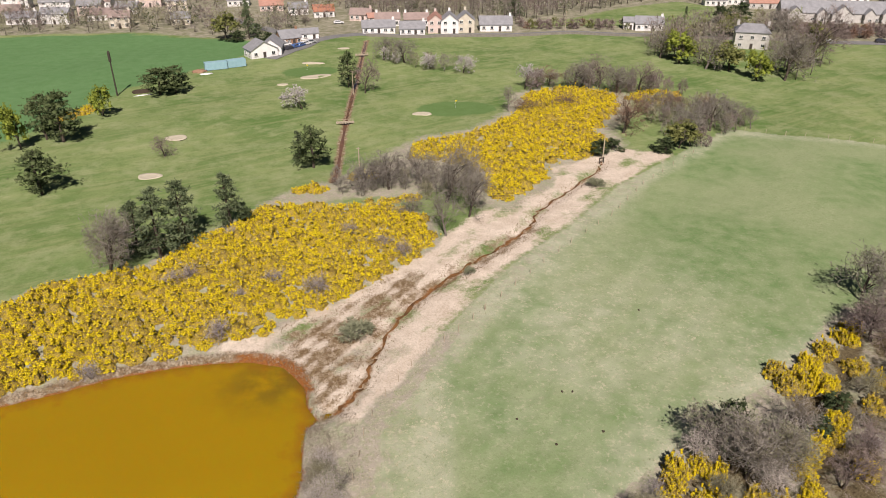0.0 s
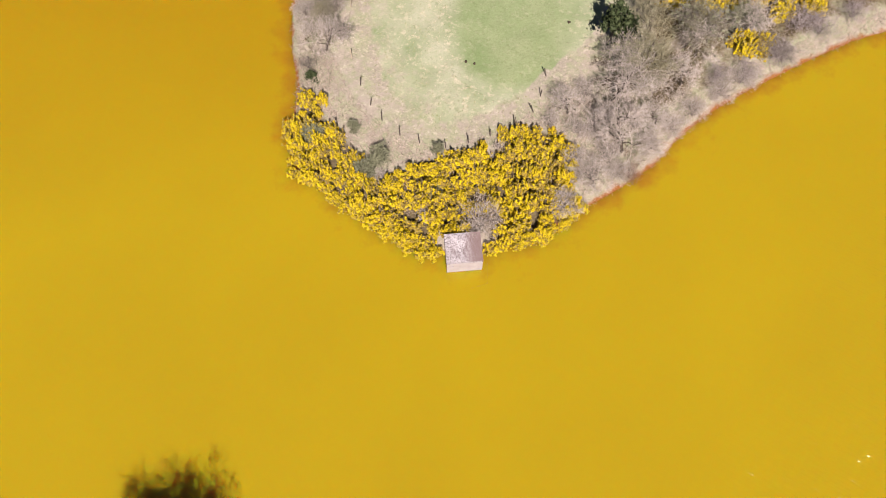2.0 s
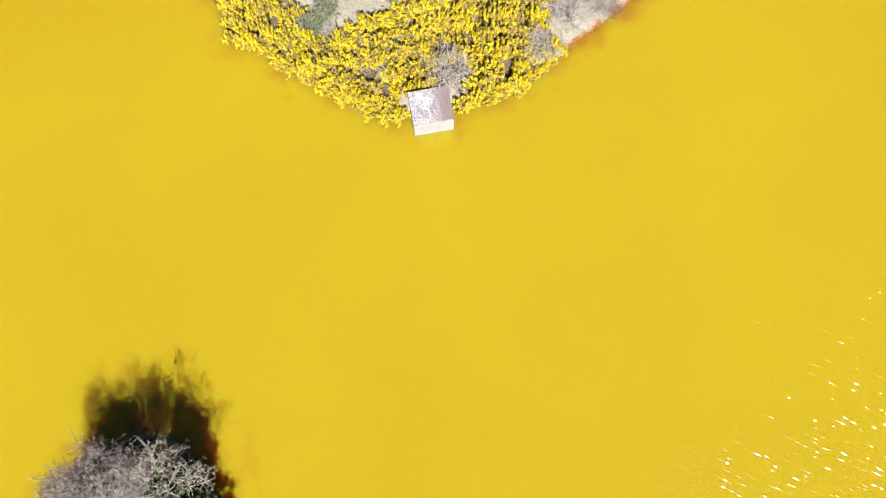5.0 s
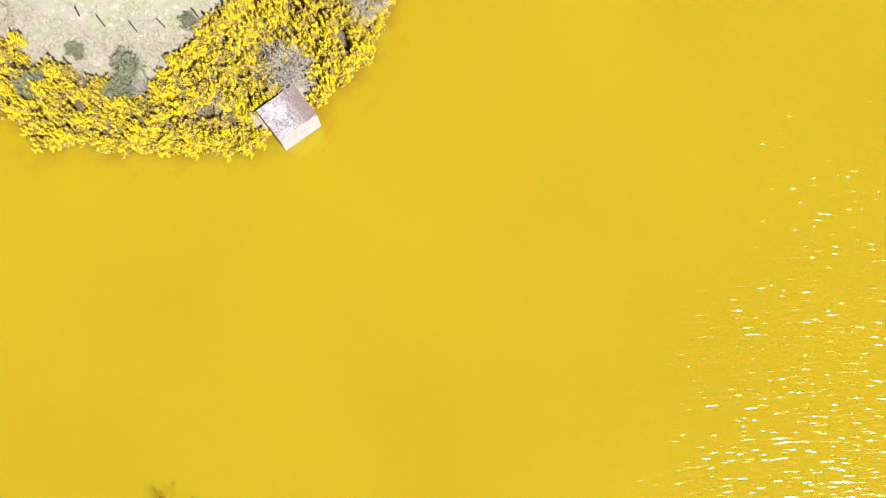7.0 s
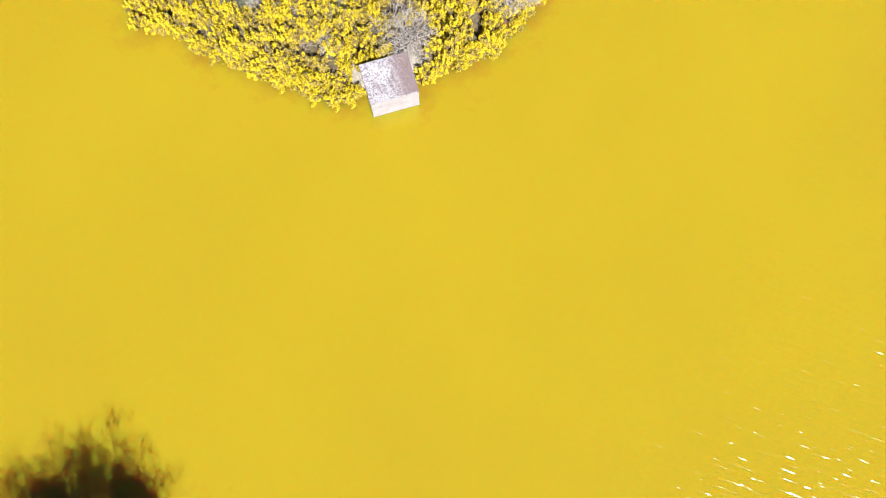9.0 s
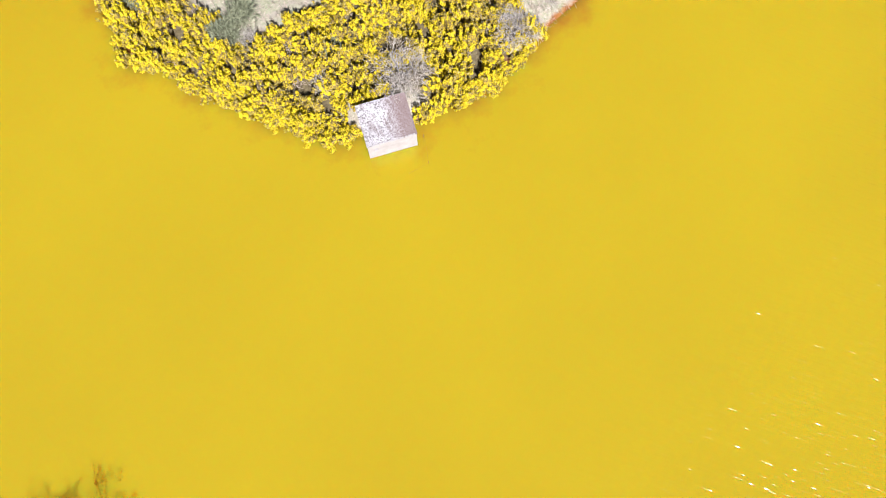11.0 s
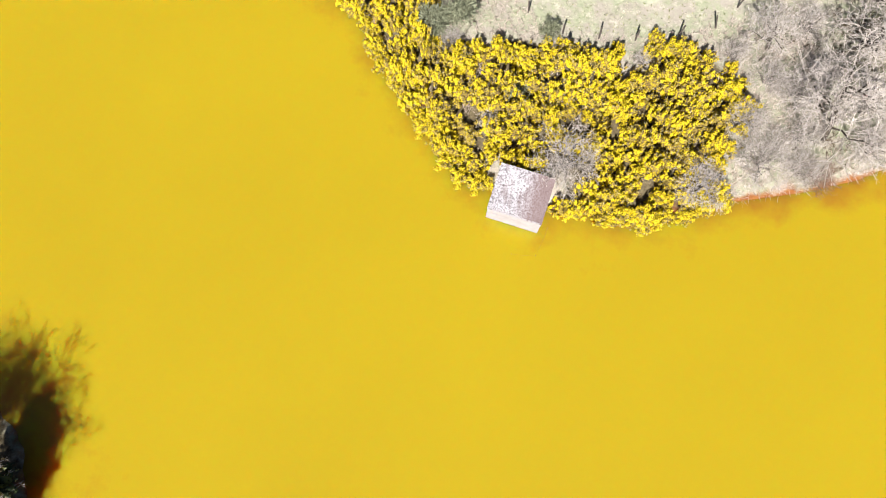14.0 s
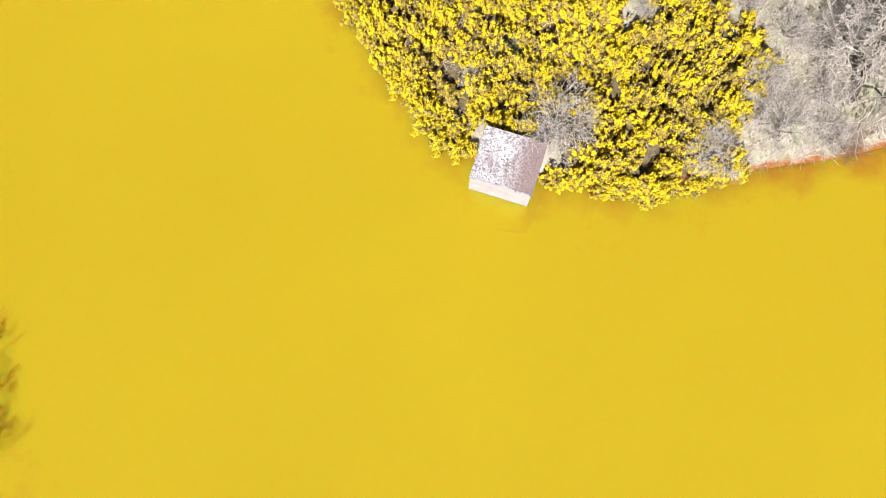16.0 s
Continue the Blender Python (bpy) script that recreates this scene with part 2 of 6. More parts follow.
MAT = {
    "ground": ground_material(), "water": water_material(), "slab": roof_slab_material(), "render_wall": render_wall_material(),
    "stream_water": thin_water("stream_water", (0.09, 0.05, 0.025), (0.24, 0.11, 0.04)),
    "ditch_water": thin_water("ditch_water", (0.11, 0.06, 0.04), (0.17, 0.09, 0.055)),
    "reed_grey": leafy("grey_reed", [(0.15, 0.115, 0.075), (0.23, 0.18, 0.125), (0.32, 0.26, 0.185)]),
    "bramble_dark": leafy("dark_bramble", [(0.19, 0.155, 0.115), (0.30, 0.255, 0.195), (0.42, 0.365, 0.29)]),
    "bramble": leafy("bramble_stems", [(0.35, 0.265, 0.22), (0.49, 0.39, 0.335), (0.60, 0.495, 0.435)]),
    "gorse_yellow": leafy("gorse_blossom", [(0.30, 0.225, 0.045), (0.60, 0.445, 0.012), (0.75, 0.575, 0.010), (0.82, 0.64, 0.014)]),
    "gorse_green": leafy("gorse_spines", [(0.13, 0.095, 0.045), (0.28, 0.22, 0.09), (0.40, 0.335, 0.16), (0.54, 0.46, 0.26)]),
    "gorse_wood": plain("gorse_wood", (0.02, 0.014, 0.008), (0.045, 0.032, 0.016), 2.0, 0.95),
    "gorse_head": flower_heads(), "gorse_bed": gorse_bed(),
    "twig_grey": leafy("grey_twigs", [(0.13, 0.112, 0.09), (0.22, 0.195, 0.165), (0.34, 0.31, 0.275)]),
    "twig_pale": leafy("pale_twigs", [(0.37, 0.325, 0.29), (0.51, 0.45, 0.405), (0.64, 0.575, 0.525)]),
    "twig_lilac": leafy("lilac_grey_twigs", [(0.25, 0.21, 0.205), (0.35, 0.30, 0.295), (0.45, 0.395, 0.39)]),
    "twig_purple": leafy("purple_twigs", [(0.15, 0.11, 0.10), (0.22, 0.17, 0.155), (0.29, 0.23, 0.21)]),
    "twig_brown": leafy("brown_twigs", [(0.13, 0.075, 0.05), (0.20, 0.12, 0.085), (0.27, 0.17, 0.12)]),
    "twig_olive": leafy("budding_twigs", [(0.17, 0.155, 0.09), (0.27, 0.25, 0.16), (0.37, 0.345, 0.25)]),
    "bark": plain("grey_bark", (0.10, 0.085, 0.07), (0.22, 0.19, 0.165), 4.0, 0.9, 0.5, 0.04),
    "bark_dark": plain("dark_bark", (0.05, 0.038, 0.03), (0.10, 0.08, 0.06), 4.0, 0.9, 0.5, 0.04),
    "needle": leafy("pine_needles", [(0.045, 0.065, 0.024), (0.08, 0.105, 0.04), (0.125, 0.15, 0.065)]),
    "spruce": leafy("spruce_needles", [(0.075, 0.105, 0.05), (0.125, 0.16, 0.08), (0.18, 0.215, 0.115)]),
    "ivy": leafy("ivy_leaves", [(0.02, 0.032, 0.012), (0.042, 0.06, 0.022), (0.08, 0.10, 0.042)]),
    "lime": leafy("young_leaves", [(0.12, 0.155, 0.02), (0.19, 0.23, 0.03), (0.26, 0.29, 0.05)]),
    "olive": leafy("olive_leaves", [(0.10, 0.11, 0.03), (0.16, 0.17, 0.05), (0.22, 0.22, 0.08)]),
    "blossom": leafy("white_blossom", [(0.36, 0.32, 0.31), (0.47, 0.43, 0.42), (0.57, 0.53, 0.52)]),
    "broom": leafy("grey_green_leaves", [(0.16, 0.165, 0.10), (0.23, 0.24, 0.15), (0.31, 0.31, 0.21)]),
    "twig_islet": leafy("pinkish_twigs", [(0.25, 0.205, 0.195), (0.36, 0.305, 0.295), (0.47, 0.41, 0.40)]),
    "lichen": leafy("lichen_tufts", [(0.17, 0.19, 0.07), (0.27, 0.29, 0.13), (0.37, 0.38, 0.22)]),
    "straw": leafy("dry_reed", [(0.44, 0.36, 0.27), (0.59, 0.50, 0.40), (0.70, 0.61, 0.51)]),
    "verge_straw": leafy("bleached_grass", [(0.33, 0.32, 0.21), (0.45, 0.42, 0.30), (0.56, 0.52, 0.41)]),
    "shaded_undergrowth": leafy("shaded_undergrowth", [(0.05, 0.036, 0.022), (0.10, 0.07, 0.042), (0.17, 0.125, 0.075)]),
    "sedge": leafy("brown_sedge", [(0.12, 0.075, 0.035), (0.20, 0.135, 0.065), (0.30, 0.22, 0.12)]),
    "tussock": leafy("grass_tussock", [(0.14, 0.18, 0.06), (0.25, 0.26, 0.11), (0.40, 0.36, 0.21)]),
    "post": plain("weathered_post", (0.05, 0.04, 0.033), (0.12, 0.10, 0.085), 5.0, 0.9, 0.4, 0.01),
    "wire": plain("fence_wire", (0.18, 0.17, 0.16), (0.28, 0.27, 0.26), 5.0, 0.6, 0.0, metal=0.6),
    "sand": plain("bunker_sand", (0.42, 0.37, 0.28), (0.52, 0.47, 0.37), 0.8, 0.95, 0.3, 0.03),
    "tarmac": plain("tarmac", (0.15, 0.15, 0.155), (0.22, 0.215, 0.21), 0.3, 0.9, 0.2, 0.02),
    "stone_wall": plain("stone_wall", (0.16, 0.145, 0.125), (0.26, 0.24, 0.21), 1.2, 0.9, 0.5, 0.05),
    "harling": plain("white_harling", (0.70, 0.68, 0.67), (0.82, 0.80, 0.79), 0.5, 0.9, 0.2, 0.02),
    "cream": plain("cream_harling", (0.52, 0.46, 0.38), (0.66, 0.60, 0.50), 0.5, 0.9, 0.2, 0.02),
    "pinkwash": plain("pink_harling", (0.56, 0.44, 0.40), (0.68, 0.56, 0.52), 0.5, 0.9, 0.2, 0.02),
    "sandstone": plain("sandstone", (0.42, 0.40, 0.38), (0.55, 0.525, 0.50), 0.8, 0.9, 0.4, 0.03),
    "brickwork": plain("brown_brick", (0.24, 0.14, 0.09), (0.34, 0.21, 0.14), 0.8, 0.9, 0.3, 0.02),
    "slate": plain("grey_slate", (0.20, 0.20, 0.215), (0.30, 0.30, 0.315), 0.6, 0.7, 0.3, 0.03),
    "tile_red": plain("red_roof_tile", (0.34, 0.18, 0.14), (0.44, 0.25, 0.20), 0.6, 0.85, 0.3, 0.03),
    "tile_brown": plain("brown_roof_tile", (0.25, 0.19, 0.175), (0.34, 0.26, 0.235), 0.6, 0.85, 0.3, 0.03),
    "tile_orange": plain("orange_roof_tile", (0.33, 0.145, 0.09), (0.40, 0.185, 0.125), 0.6, 0.85, 0.3, 0.03),
    "glass": plain("window_glass", (0.03, 0.035, 0.04), (0.05, 0.055, 0.06), 1.0, 0.15, 0.0, spec=0.5),
    "frame_white": plain("white_paint", (0.72, 0.72, 0.70), (0.80, 0.80, 0.78), 1.0, 0.5, 0.0),
    "door_dark": plain("dark_door", (0.05, 0.04, 0.035), (0.09, 0.07, 0.06), 1.0, 0.6, 0.0),
    "blue_steel": plain("pale_blue_steel", (0.24, 0.40, 0.46), (0.31, 0.47, 0.53), 0.8, 0.55, 0.1),
    "pole_wood": plain("creosoted_pole", (0.035, 0.028, 0.022), (0.07, 0.058, 0.045), 3.0, 0.85, 0.3, 0.02),
    "pole_pale": plain("bleached_pole", (0.34, 0.28, 0.2), (0.46, 0.39, 0.3), 3.0, 0.85, 0.3, 0.02),
    "inner_shade": plain("painted_inner_shade", (0.012, 0.01, 0.01), (0.02, 0.018, 0.016), 3.0, 0.95, 0.0),
    "rust_metal": plain("rusted_bar", (0.20, 0.11, 0.03), (0.30, 0.17, 0.05), 6.0, 0.85, 0.2, 0.01),
    "earth": plain("dark_earth", (0.035, 0.026, 0.018), (0.07, 0.05, 0.035), 6.0, 0.95, 0.4, 0.03),
    "tyre": plain("tyre_rubber", (0.02, 0.02, 0.02), (0.03, 0.03, 0.03), 6.0, 0.85, 0.0),
}


def car_paint(name, colour):
    return plain(name, tuple(v * 0.92 for v in colour), colour, 0.8, 0.3, 0.0, spec=0.5)


# ---------- mesh tools ----------
rng = np.random.default_rng(7)


class Build:
    """Collects vertices and faces, with a material number for each face."""

    def __init__(self):
        self.v, self.f, self.m = [], [], []

    def add(self, verts, faces, mat=0):
        k = len(self.v)
        self.v += [tuple(float(c) for c in p) for p in verts]
        self.f += [tuple(int(i) + k for i in q) for q in faces]
        self.m += [mat] * len(faces)
        return self

    def box(self, x, y, z, sx, sy, sz, mat=0, turn=0.0, taper=1.0):
        """A box whose foot is centred on x, y, z."""
        c, s = math.cos(radians(turn)), math.sin(radians(turn))
        pts = []
        for k, w in ((0, 1.0), (1, taper)):
            for a, b in ((-1, -1), (1, -1), (1, 1), (-1, 1)):
                px, py = a * sx / 2 * w, b * sy / 2 * w
                pts.append((x + px * c - py * s, y + px * s + py * c, z + k * sz))
        return self.add(pts, [(3, 2, 1, 0), (4, 5, 6, 7), (0, 1, 5, 4), (1, 2, 6, 5), (2, 3, 7, 6), (3, 0, 4, 7)], mat)

    def tube(self, points, radii, sides=6, mat=0):
        rings, k = [], len(points)
        for i, p in enumerate(points):
            p = Vector(p)
            d = Vector(points[min(i + 1, k - 1)]) - Vector(points[max(i - 1, 0)])
            a = d.orthogonal().normalized()
            b = d.normalized().cross(a)
            for s in range(sides):
                w = 2 * math.pi * s / sides
                rings.append(p + radii[i] * (math.cos(w) * a + math.sin(w) * b))
        faces = [(i * sides + s, i * sides + (s + 1) % sides, (i + 1) * sides + (s + 1) % sides, (i + 1) * sides + s)
                 for i in range(k - 1) for s in range(sides)]
        faces += [tuple(range(sides))[::-1], tuple((k - 1) * sides + s for s in range(sides))]
        return self.add(rings, faces, mat)

    def mesh(self, name, *mats):
        me = bpy.data.meshes.new(name)
        me.from_pydata(self.v, [], self.f)
        for m in mats:
            me.materials.append(MAT[m] if isinstance(m, str) else m)
        me.polygons.foreach_set("material_index", self.m)
        me.update()
        return me


def array_mesh(name, verts, tris, mats, index=None):
    """A triangle mesh straight from arrays."""
    me = bpy.data.meshes.new(name)
    me.vertices.add(len(verts)), me.loops.add(3 * len(tris)), me.polygons.add(len(tris))
    me.vertices.foreach_set("co", np.asarray(verts, np.float32).ravel())
    me.loops.foreach_set("vertex_index", np.asarray(tris, np.int32).ravel())
    me.polygons.foreach_set("loop_start", np.arange(0, 3 * len(tris), 3, dtype=np.int32))
    for m in mats:
        me.materials.append(MAT[m])
    if index is not None:
        me.polygons.foreach_set("material_index", np.asarray(index, np.int32))
    me.update(calc_edges=True)
    me.validate()
    return me


def part(name, data, parent, label="", at=None):
    ob = new(name, data)
    ob.parent = parent
    if at is not None:
        ob.matrix_basis = at
    return tagged(ob, label)


def thing(name, data, at, label, category, group="", kind=""):
    ob = new(name, data)
    ob.matrix_basis = at
    return tagged(ob, label, category, group, kind)


def sprays(centres, normals, count, length, width, spread, rnd, blades=3):
    """Tufts: from each centre a few slim blades fan out round its normal. Each blade is a kite of two triangles,
    and the blades of a tuft share their root, so that a tuft is one island."""
    n = len(centres)
    normals = normals / (np.linalg.norm(normals, axis=1, keepdims=True) + 1e-9)
    c = np.repeat(centres, count, 0)
    root = np.repeat(np.arange(n), count)
    d = np.repeat(normals, count, 0) + spread * rnd.normal(size=(n * count, 3))
    d /= np.linalg.norm(d, axis=1, keepdims=True) + 1e-9
    side = np.cross(d, rnd.normal(size=(n * count, 3)))
    side /= np.linalg.norm(side, axis=1, keepdims=True) + 1e-9
    ln = (length * rnd.uniform(0.55, 1.2, n * count))[:, None]
    w = (width * rnd.uniform(0.6, 1.2, n * count))[:, None]
    left, right, tip = c + d * ln * 0.55 + side * w, c + d * ln * 0.55 - side * w, c + d * ln
    verts = np.concatenate([centres, left, right, tip])
    k = n * count
    a = np.arange(k)
    tris = np.concatenate([np.stack([root, n + a, n + k + a], 1), np.stack([n + a, n + 2 * k + a, n + k + a], 1)])
    return verts, tris


def joined(pieces):
    """Pieces of (verts, tris, material) as one."""
    v, t, m, k = [], [], [], 0
    for verts, tris, mat in pieces:
        v.append(verts), t.append(np.asarray(tris) + k), m.append(np.full(len(tris), mat))
        k += len(verts)
    return np.concatenate(v), np.concatenate(t), np.concatenate(m)


def dome_points(n, rnd, radius, height, lump=0.18, low=0.0):
    """Points on a lumpy dome, with their normals."""
    u, w = rnd.uniform(low, 1, n), rnd.uniform(0, 2 * math.pi, n)
    r = np.sqrt(1 - u**2)
    p = np.stack([r * np.cos(w), r * np.sin(w), u], 1)
    k = 1 + lump * np.sin(3 * w + 5 * u) * np.cos(4 * w - 3 * u) + 0.1 * rnd.normal(size=n)
    return p * k[:, None] * [radius, radius, height], p


def dome_mesh(radius, height, rnd, rings=4, sides=9, rough=0.15):
    """A closed lumpy dome."""
    v = [(0, 0, height)]
    for i in range(1, rings + 1):
        e = math.pi / 2 * (1 - i / rings)
        for s in range(sides):
            w = 2 * math.pi * (s + 0.5 * (i % 2)) / sides
            k = 1 + rough * rnd.uniform(-1, 1)
            v.append((radius * k * math.cos(e) * math.cos(w), radius * k * math.cos(e) * math.sin(w), height * k * math.sin(e) - 0.08 * (i == rings)))
    t = [(0, 1 + s, 1 + (s + 1) % sides) for s in range(sides)]
    for i in range(rings - 1):
        for s in range(sides):
            a, b, n = 1 + i * sides + s, 1 + i * sides + (s + 1) % sides, sides
            t += [(a, a + n, b), (b, a + n, b + n)]
    return np.array(v), np.array(t)


def inside(px, py, poly):
    hit = np.zeros(np.shape(px), bool)
    for (ax, ay), (bx, by) in zip(poly, poly[1:] + poly[:1]):
        cross = (ay > py) != (by > py)
        hit ^= cross & (px < (bx - ax) * (py - ay) / (by - ay + 1e-12) + ax)
    return hit


def line_distance(px, py, line):
    best = np.full(np.shape(px), 1e9)
    for (ax, ay), (bx, by) in zip(line, line[1:]):
        dx, dy = bx - ax, by - ay
        t = np.clip(((px - ax) * dx + (py - ay) * dy) / (dx * dx + dy * dy + 1e-12), 0, 1)
        best = np.minimum(best, np.hypot(px - ax - t * dx, py - ay - t * dy))
    return best


def signed(px, py, poly):
    """Distance to a closed line, positive inside."""
    d = line_distance(px, py, poly + poly[:1])
    return np.where(inside(px, py, poly), d, -d)


def scatter(poly, step, rnd, jitter=0.45):
    """Points spread over a polygon at about that spacing."""
    xs, ys = [p[0] for p in poly], [p[1] for p in poly]
    gx, gy = np.meshgrid(np.arange(min(xs), max(xs), step), np.arange(min(ys), max(ys), step))
    gx = gx + (np.arange(len(gx)) % 2)[:, None] * step / 2
    p = np.stack([gx.ravel(), gy.ravel()], 1) + rnd.uniform(-jitter, jitter, (gx.size, 2)) * step
    return p[inside(p[:, 0], p[:, 1], poly)]


def wavy(x, y, scale, seed=0.0):
    """A cheap smooth noise between about -1 and 1."""
    x, y = np.asarray(x) / scale + seed * 3.7, np.asarray(y) / scale - seed * 1.9
    return (np.sin(x * 1.7 + 1.3 * np.sin(y * 1.1)) + np.sin(y * 2.3 + 1.7 * np.sin(x * 0.9 + 2)) + np.sin(x * 3.9 - y * 3.1)) / 3


# ---------- plan ----------
BAY_SHORE = [(-125, 10), (-90, 36), (-66, 43.5), (-49.6, 49.9), (-43.7, 51.9), (-37.7, 54.4), (-31, 55.8), (-25.3, 56.4), (-20.9, 56.3),
             (-16.3, 54.7), (-14.6, 52.4), (-13, 49.8), (-12.6, 46.5), (-11.3, 43.8), (-12.4, 42.4)]
POINT_SHORE = [(-12.6, 39), (-12.2, 34.5), (-13.1, 30.4), (-13.2, 25), (-12.6, 21.3), (-12.9, 17.9), (-13.4, 16), (-13.0, 11.8), (-12.2, 10.3),
               (-10.5, 10), (-9.0, 7.9), (-6.6, 5.8), (-3.9, 3.8), (-1.3, 2.2), (-0.2, 1.6), (3.4, 1.6), (6.6, 2.0), (9.4, 3.2), (12.6, 5.0),
               (16.7, 7.0), (19.7, 8.8), (22.5, 11.4), (26, 13.9), (30, 16), (36.8, 19), (42.4, 21.2), (48.3, 22.6), (62, 28), (90, 36)]
FAR_SHORE = [(115, 20), (118, -60), (60, -104), (-60, -108), (-122, -62)]
POND = BAY_SHORE + POINT_SHORE + FAR_SHORE
ISLAND = [(-22.3, -17.6), (-19.4, -19.3), (-17.6, -22.5), (-17.2, -27), (-19, -31.5), (-24, -33), (-28.5, -29.5), (-28.8, -24.5), (-26, -20.5)]
STREAM = [(-11, 44), (-8.6, 45.2), (-5.9, 49.2), (-4.4, 55.2), (-0.9, 64.4), (4.8, 72.3), (12.0, 79.8), (18.4, 85.6), (24.3, 92.3), (26.6, 98.3),
          (34.2, 107.2), (44.5, 118.8), (46.6, 123.8)]
DITCH = [(-12.5, 118), (-11.9, 123.6), (-11.5, 140.1), (-10.9, 157.6), (-9.7, 184.6), (-7.7, 223.6), (-5.9, 259.1)]
FIELD = [(-6.3, 34.1), (-5.6, 41), (-4.3, 44.8), (-1.5, 48), (1.6, 53.3), (6.1, 60.9), (12.1, 69.6), (18.3, 78), (31.6, 91.7), (44.4, 107.5), (49.5, 112.3), (65, 125.7),
         (84.6, 142.6), (96.7, 135.1), (115.3, 126.6), (180, 98), (190, 60), (110, 64), (84, 73), (75.6, 67.5), (68.2, 61.4), (61, 55.3), (53, 48.8), (46.4, 43.5), (38, 38.1), (31.5, 34),
         (26.3, 30.3), (20.8, 26.5), (17.5, 21.8), (14, 19.2), (10.1, 15.8), (6, 13.6), (1.6, 12.0), (-3.2, 14.3), (-6.2, 19.2), (-7.6, 28.4)]
CROP = [(-91.7, 146.9), (-84.5, 173.8), (-77.2, 194.6), (-63.3, 212.5), (-47.8, 239.9), (-46.8, 262.4), (-103, 280), (-150.4, 279), (-240, 270),
        (-260, 150), (-140, 120)]
GORSE_WEST = [(-66, 62), (-58.5, 72), (-55.9, 76.5), (-50.3, 79), (-40.7, 82.3), (-36.2, 89), (-30.8, 96), (-25.8, 103), (-19.5, 105.5), (-10.7, 103),
              (-1, 102.4), (5.1, 96.5), (6.4, 85), (-0.4, 78.9), (-6.1, 73.9), (-9.4, 69.1), (-14.9, 65.7), (-18.5, 62.4), (-25.4, 60.4), (-30.7, 57.6),
              (-37.3, 56), (-43.5, 53.8), (-48.9, 51.6), (-64, 46.5)]
GORSE_NORTH = [(2.2, 131), (9.4, 140), (22.1, 143.5), (34.8, 158.5), (39.2, 176), (46.3, 181), (59.2, 179), (66.2, 174.8), (61.1, 159), (50.3, 143.3),
               (51.4, 133.6), (45.3, 126.5), (38.1, 123.5), (32.4, 120.5), (31.2, 111.4), (26.1, 107.9), (21.7, 102.8), (18.7, 104.4), (19.5, 116.6),
               (15.5, 123.7), (8.4, 127.8)]
GORSE_POINT = [(-12.1, 19.8), (-9.9, 19.2), (-10.2, 16.6), (-8.4, 14.6), (-7, 12.3), (-6.4, 9.9), (-4.2, 8.9), (-2.4, 10.8), (1, 11.2), (2.8, 11.9),
               (4.3, 12), (5.4, 9.6), (6, 13.1), (8.8, 14), (12.2, 12), (12.9, 10.1), (12, 7.8), (10.9, 6), (13, 4.9), (9.9, 2.7), (6.9, 1.4),
               (3.8, 1.1), (3.6, 3.4), (-0.5, 3.4), (-0.4, 1.4), (-2.2, 1.6), (-4.1, 3.1), (-6.9, 5.0), (-9.5, 7.2), (-10.9, 9.2), (-12.8, 9.7),
               (-13.6, 12), (-13.9, 15)]
ROAD = [(-39, 231), (-33.5, 242), (-28.5, 249.5), (-25.5, 260), (-17, 268), (-8.2, 270.5), (16.3, 265), (50.4, 266), (73.6, 266.5), (107.6, 257.7),
        (136, 249), (186.9, 232.5), (260, 212)]


def land_height(x, y):
    """The height of the ground, below zero under the pond."""
    shore = -signed(x, y, POND)
    isle = signed(x, y, ISLAND)
    d = np.maximum(shore, isle)
    bank = np.where(isle > shore, 0.45, 0.7)
    h = np.where(d > 0, bank * (1 - np.exp(-np.maximum(d, 0) / 1.3)), np.maximum(d * 0.5, -1.6))
    h = h + np.where(d > 2, np.minimum((d - 2) * 0.01, 0.35) * 0.6, 0)
    h = h + np.where(d > 1, 0.06 * wavy(x, y, 3.0) + 0.05 * wavy(x, y, 1.1, 2), 0)
    h = h + np.where(d > 30, 0.5 * wavy(x, y, 28, 1) * np.clip((d - 30) / 40, 0, 1), 0)
    s = np.minimum(line_distance(x, y, STREAM) / 1.5, line_distance(x, y, DITCH) / 1.6)
    return h - np.where(d > 0, 0.55 * np.exp(-s**2) * np.clip(d / 1.5, 0, 1), 0), d


def spaced(*stops):
    """Coordinates with the given steps between the given stops: stop, step, stop, step, stop."""
    out = [np.array([stops[0]])]
    for a, step, b in zip(stops[0::2], stops[1::2], stops[2::2]):
        n = max(1, round((b - a) / step))
        out.append(np.linspace(a, b, n + 1)[1:])
    return np.concatenate(out)


def grid_mesh(name, xs, ys, z, mat, layers):
    gx, gy = np.meshgrid(xs, ys)
    verts = np.stack([gx.ravel(), gy.ravel(), np.asarray(z).ravel()], 1)
    nx = len(xs)
    i = (np.arange(len(ys) - 1)[:, None] * nx + np.arange(nx - 1)).ravel()
    tris = np.concatenate([np.stack([i, i + 1, i + nx + 1], 1), np.stack([i, i + nx + 1, i + nx], 1)])
    me = array_mesh(name, verts, tris, [mat])
    for key, values in layers.items():
        me.attributes.new(key, "FLOAT", "POINT").data.foreach_set("value", np.asarray(values, np.float32).ravel())
    me.polygons.foreach_set("use_smooth", [True] * len(me.polygons))
    return me


def soft(d, width):
    return np.clip(0.5 + d / width, 0, 1)


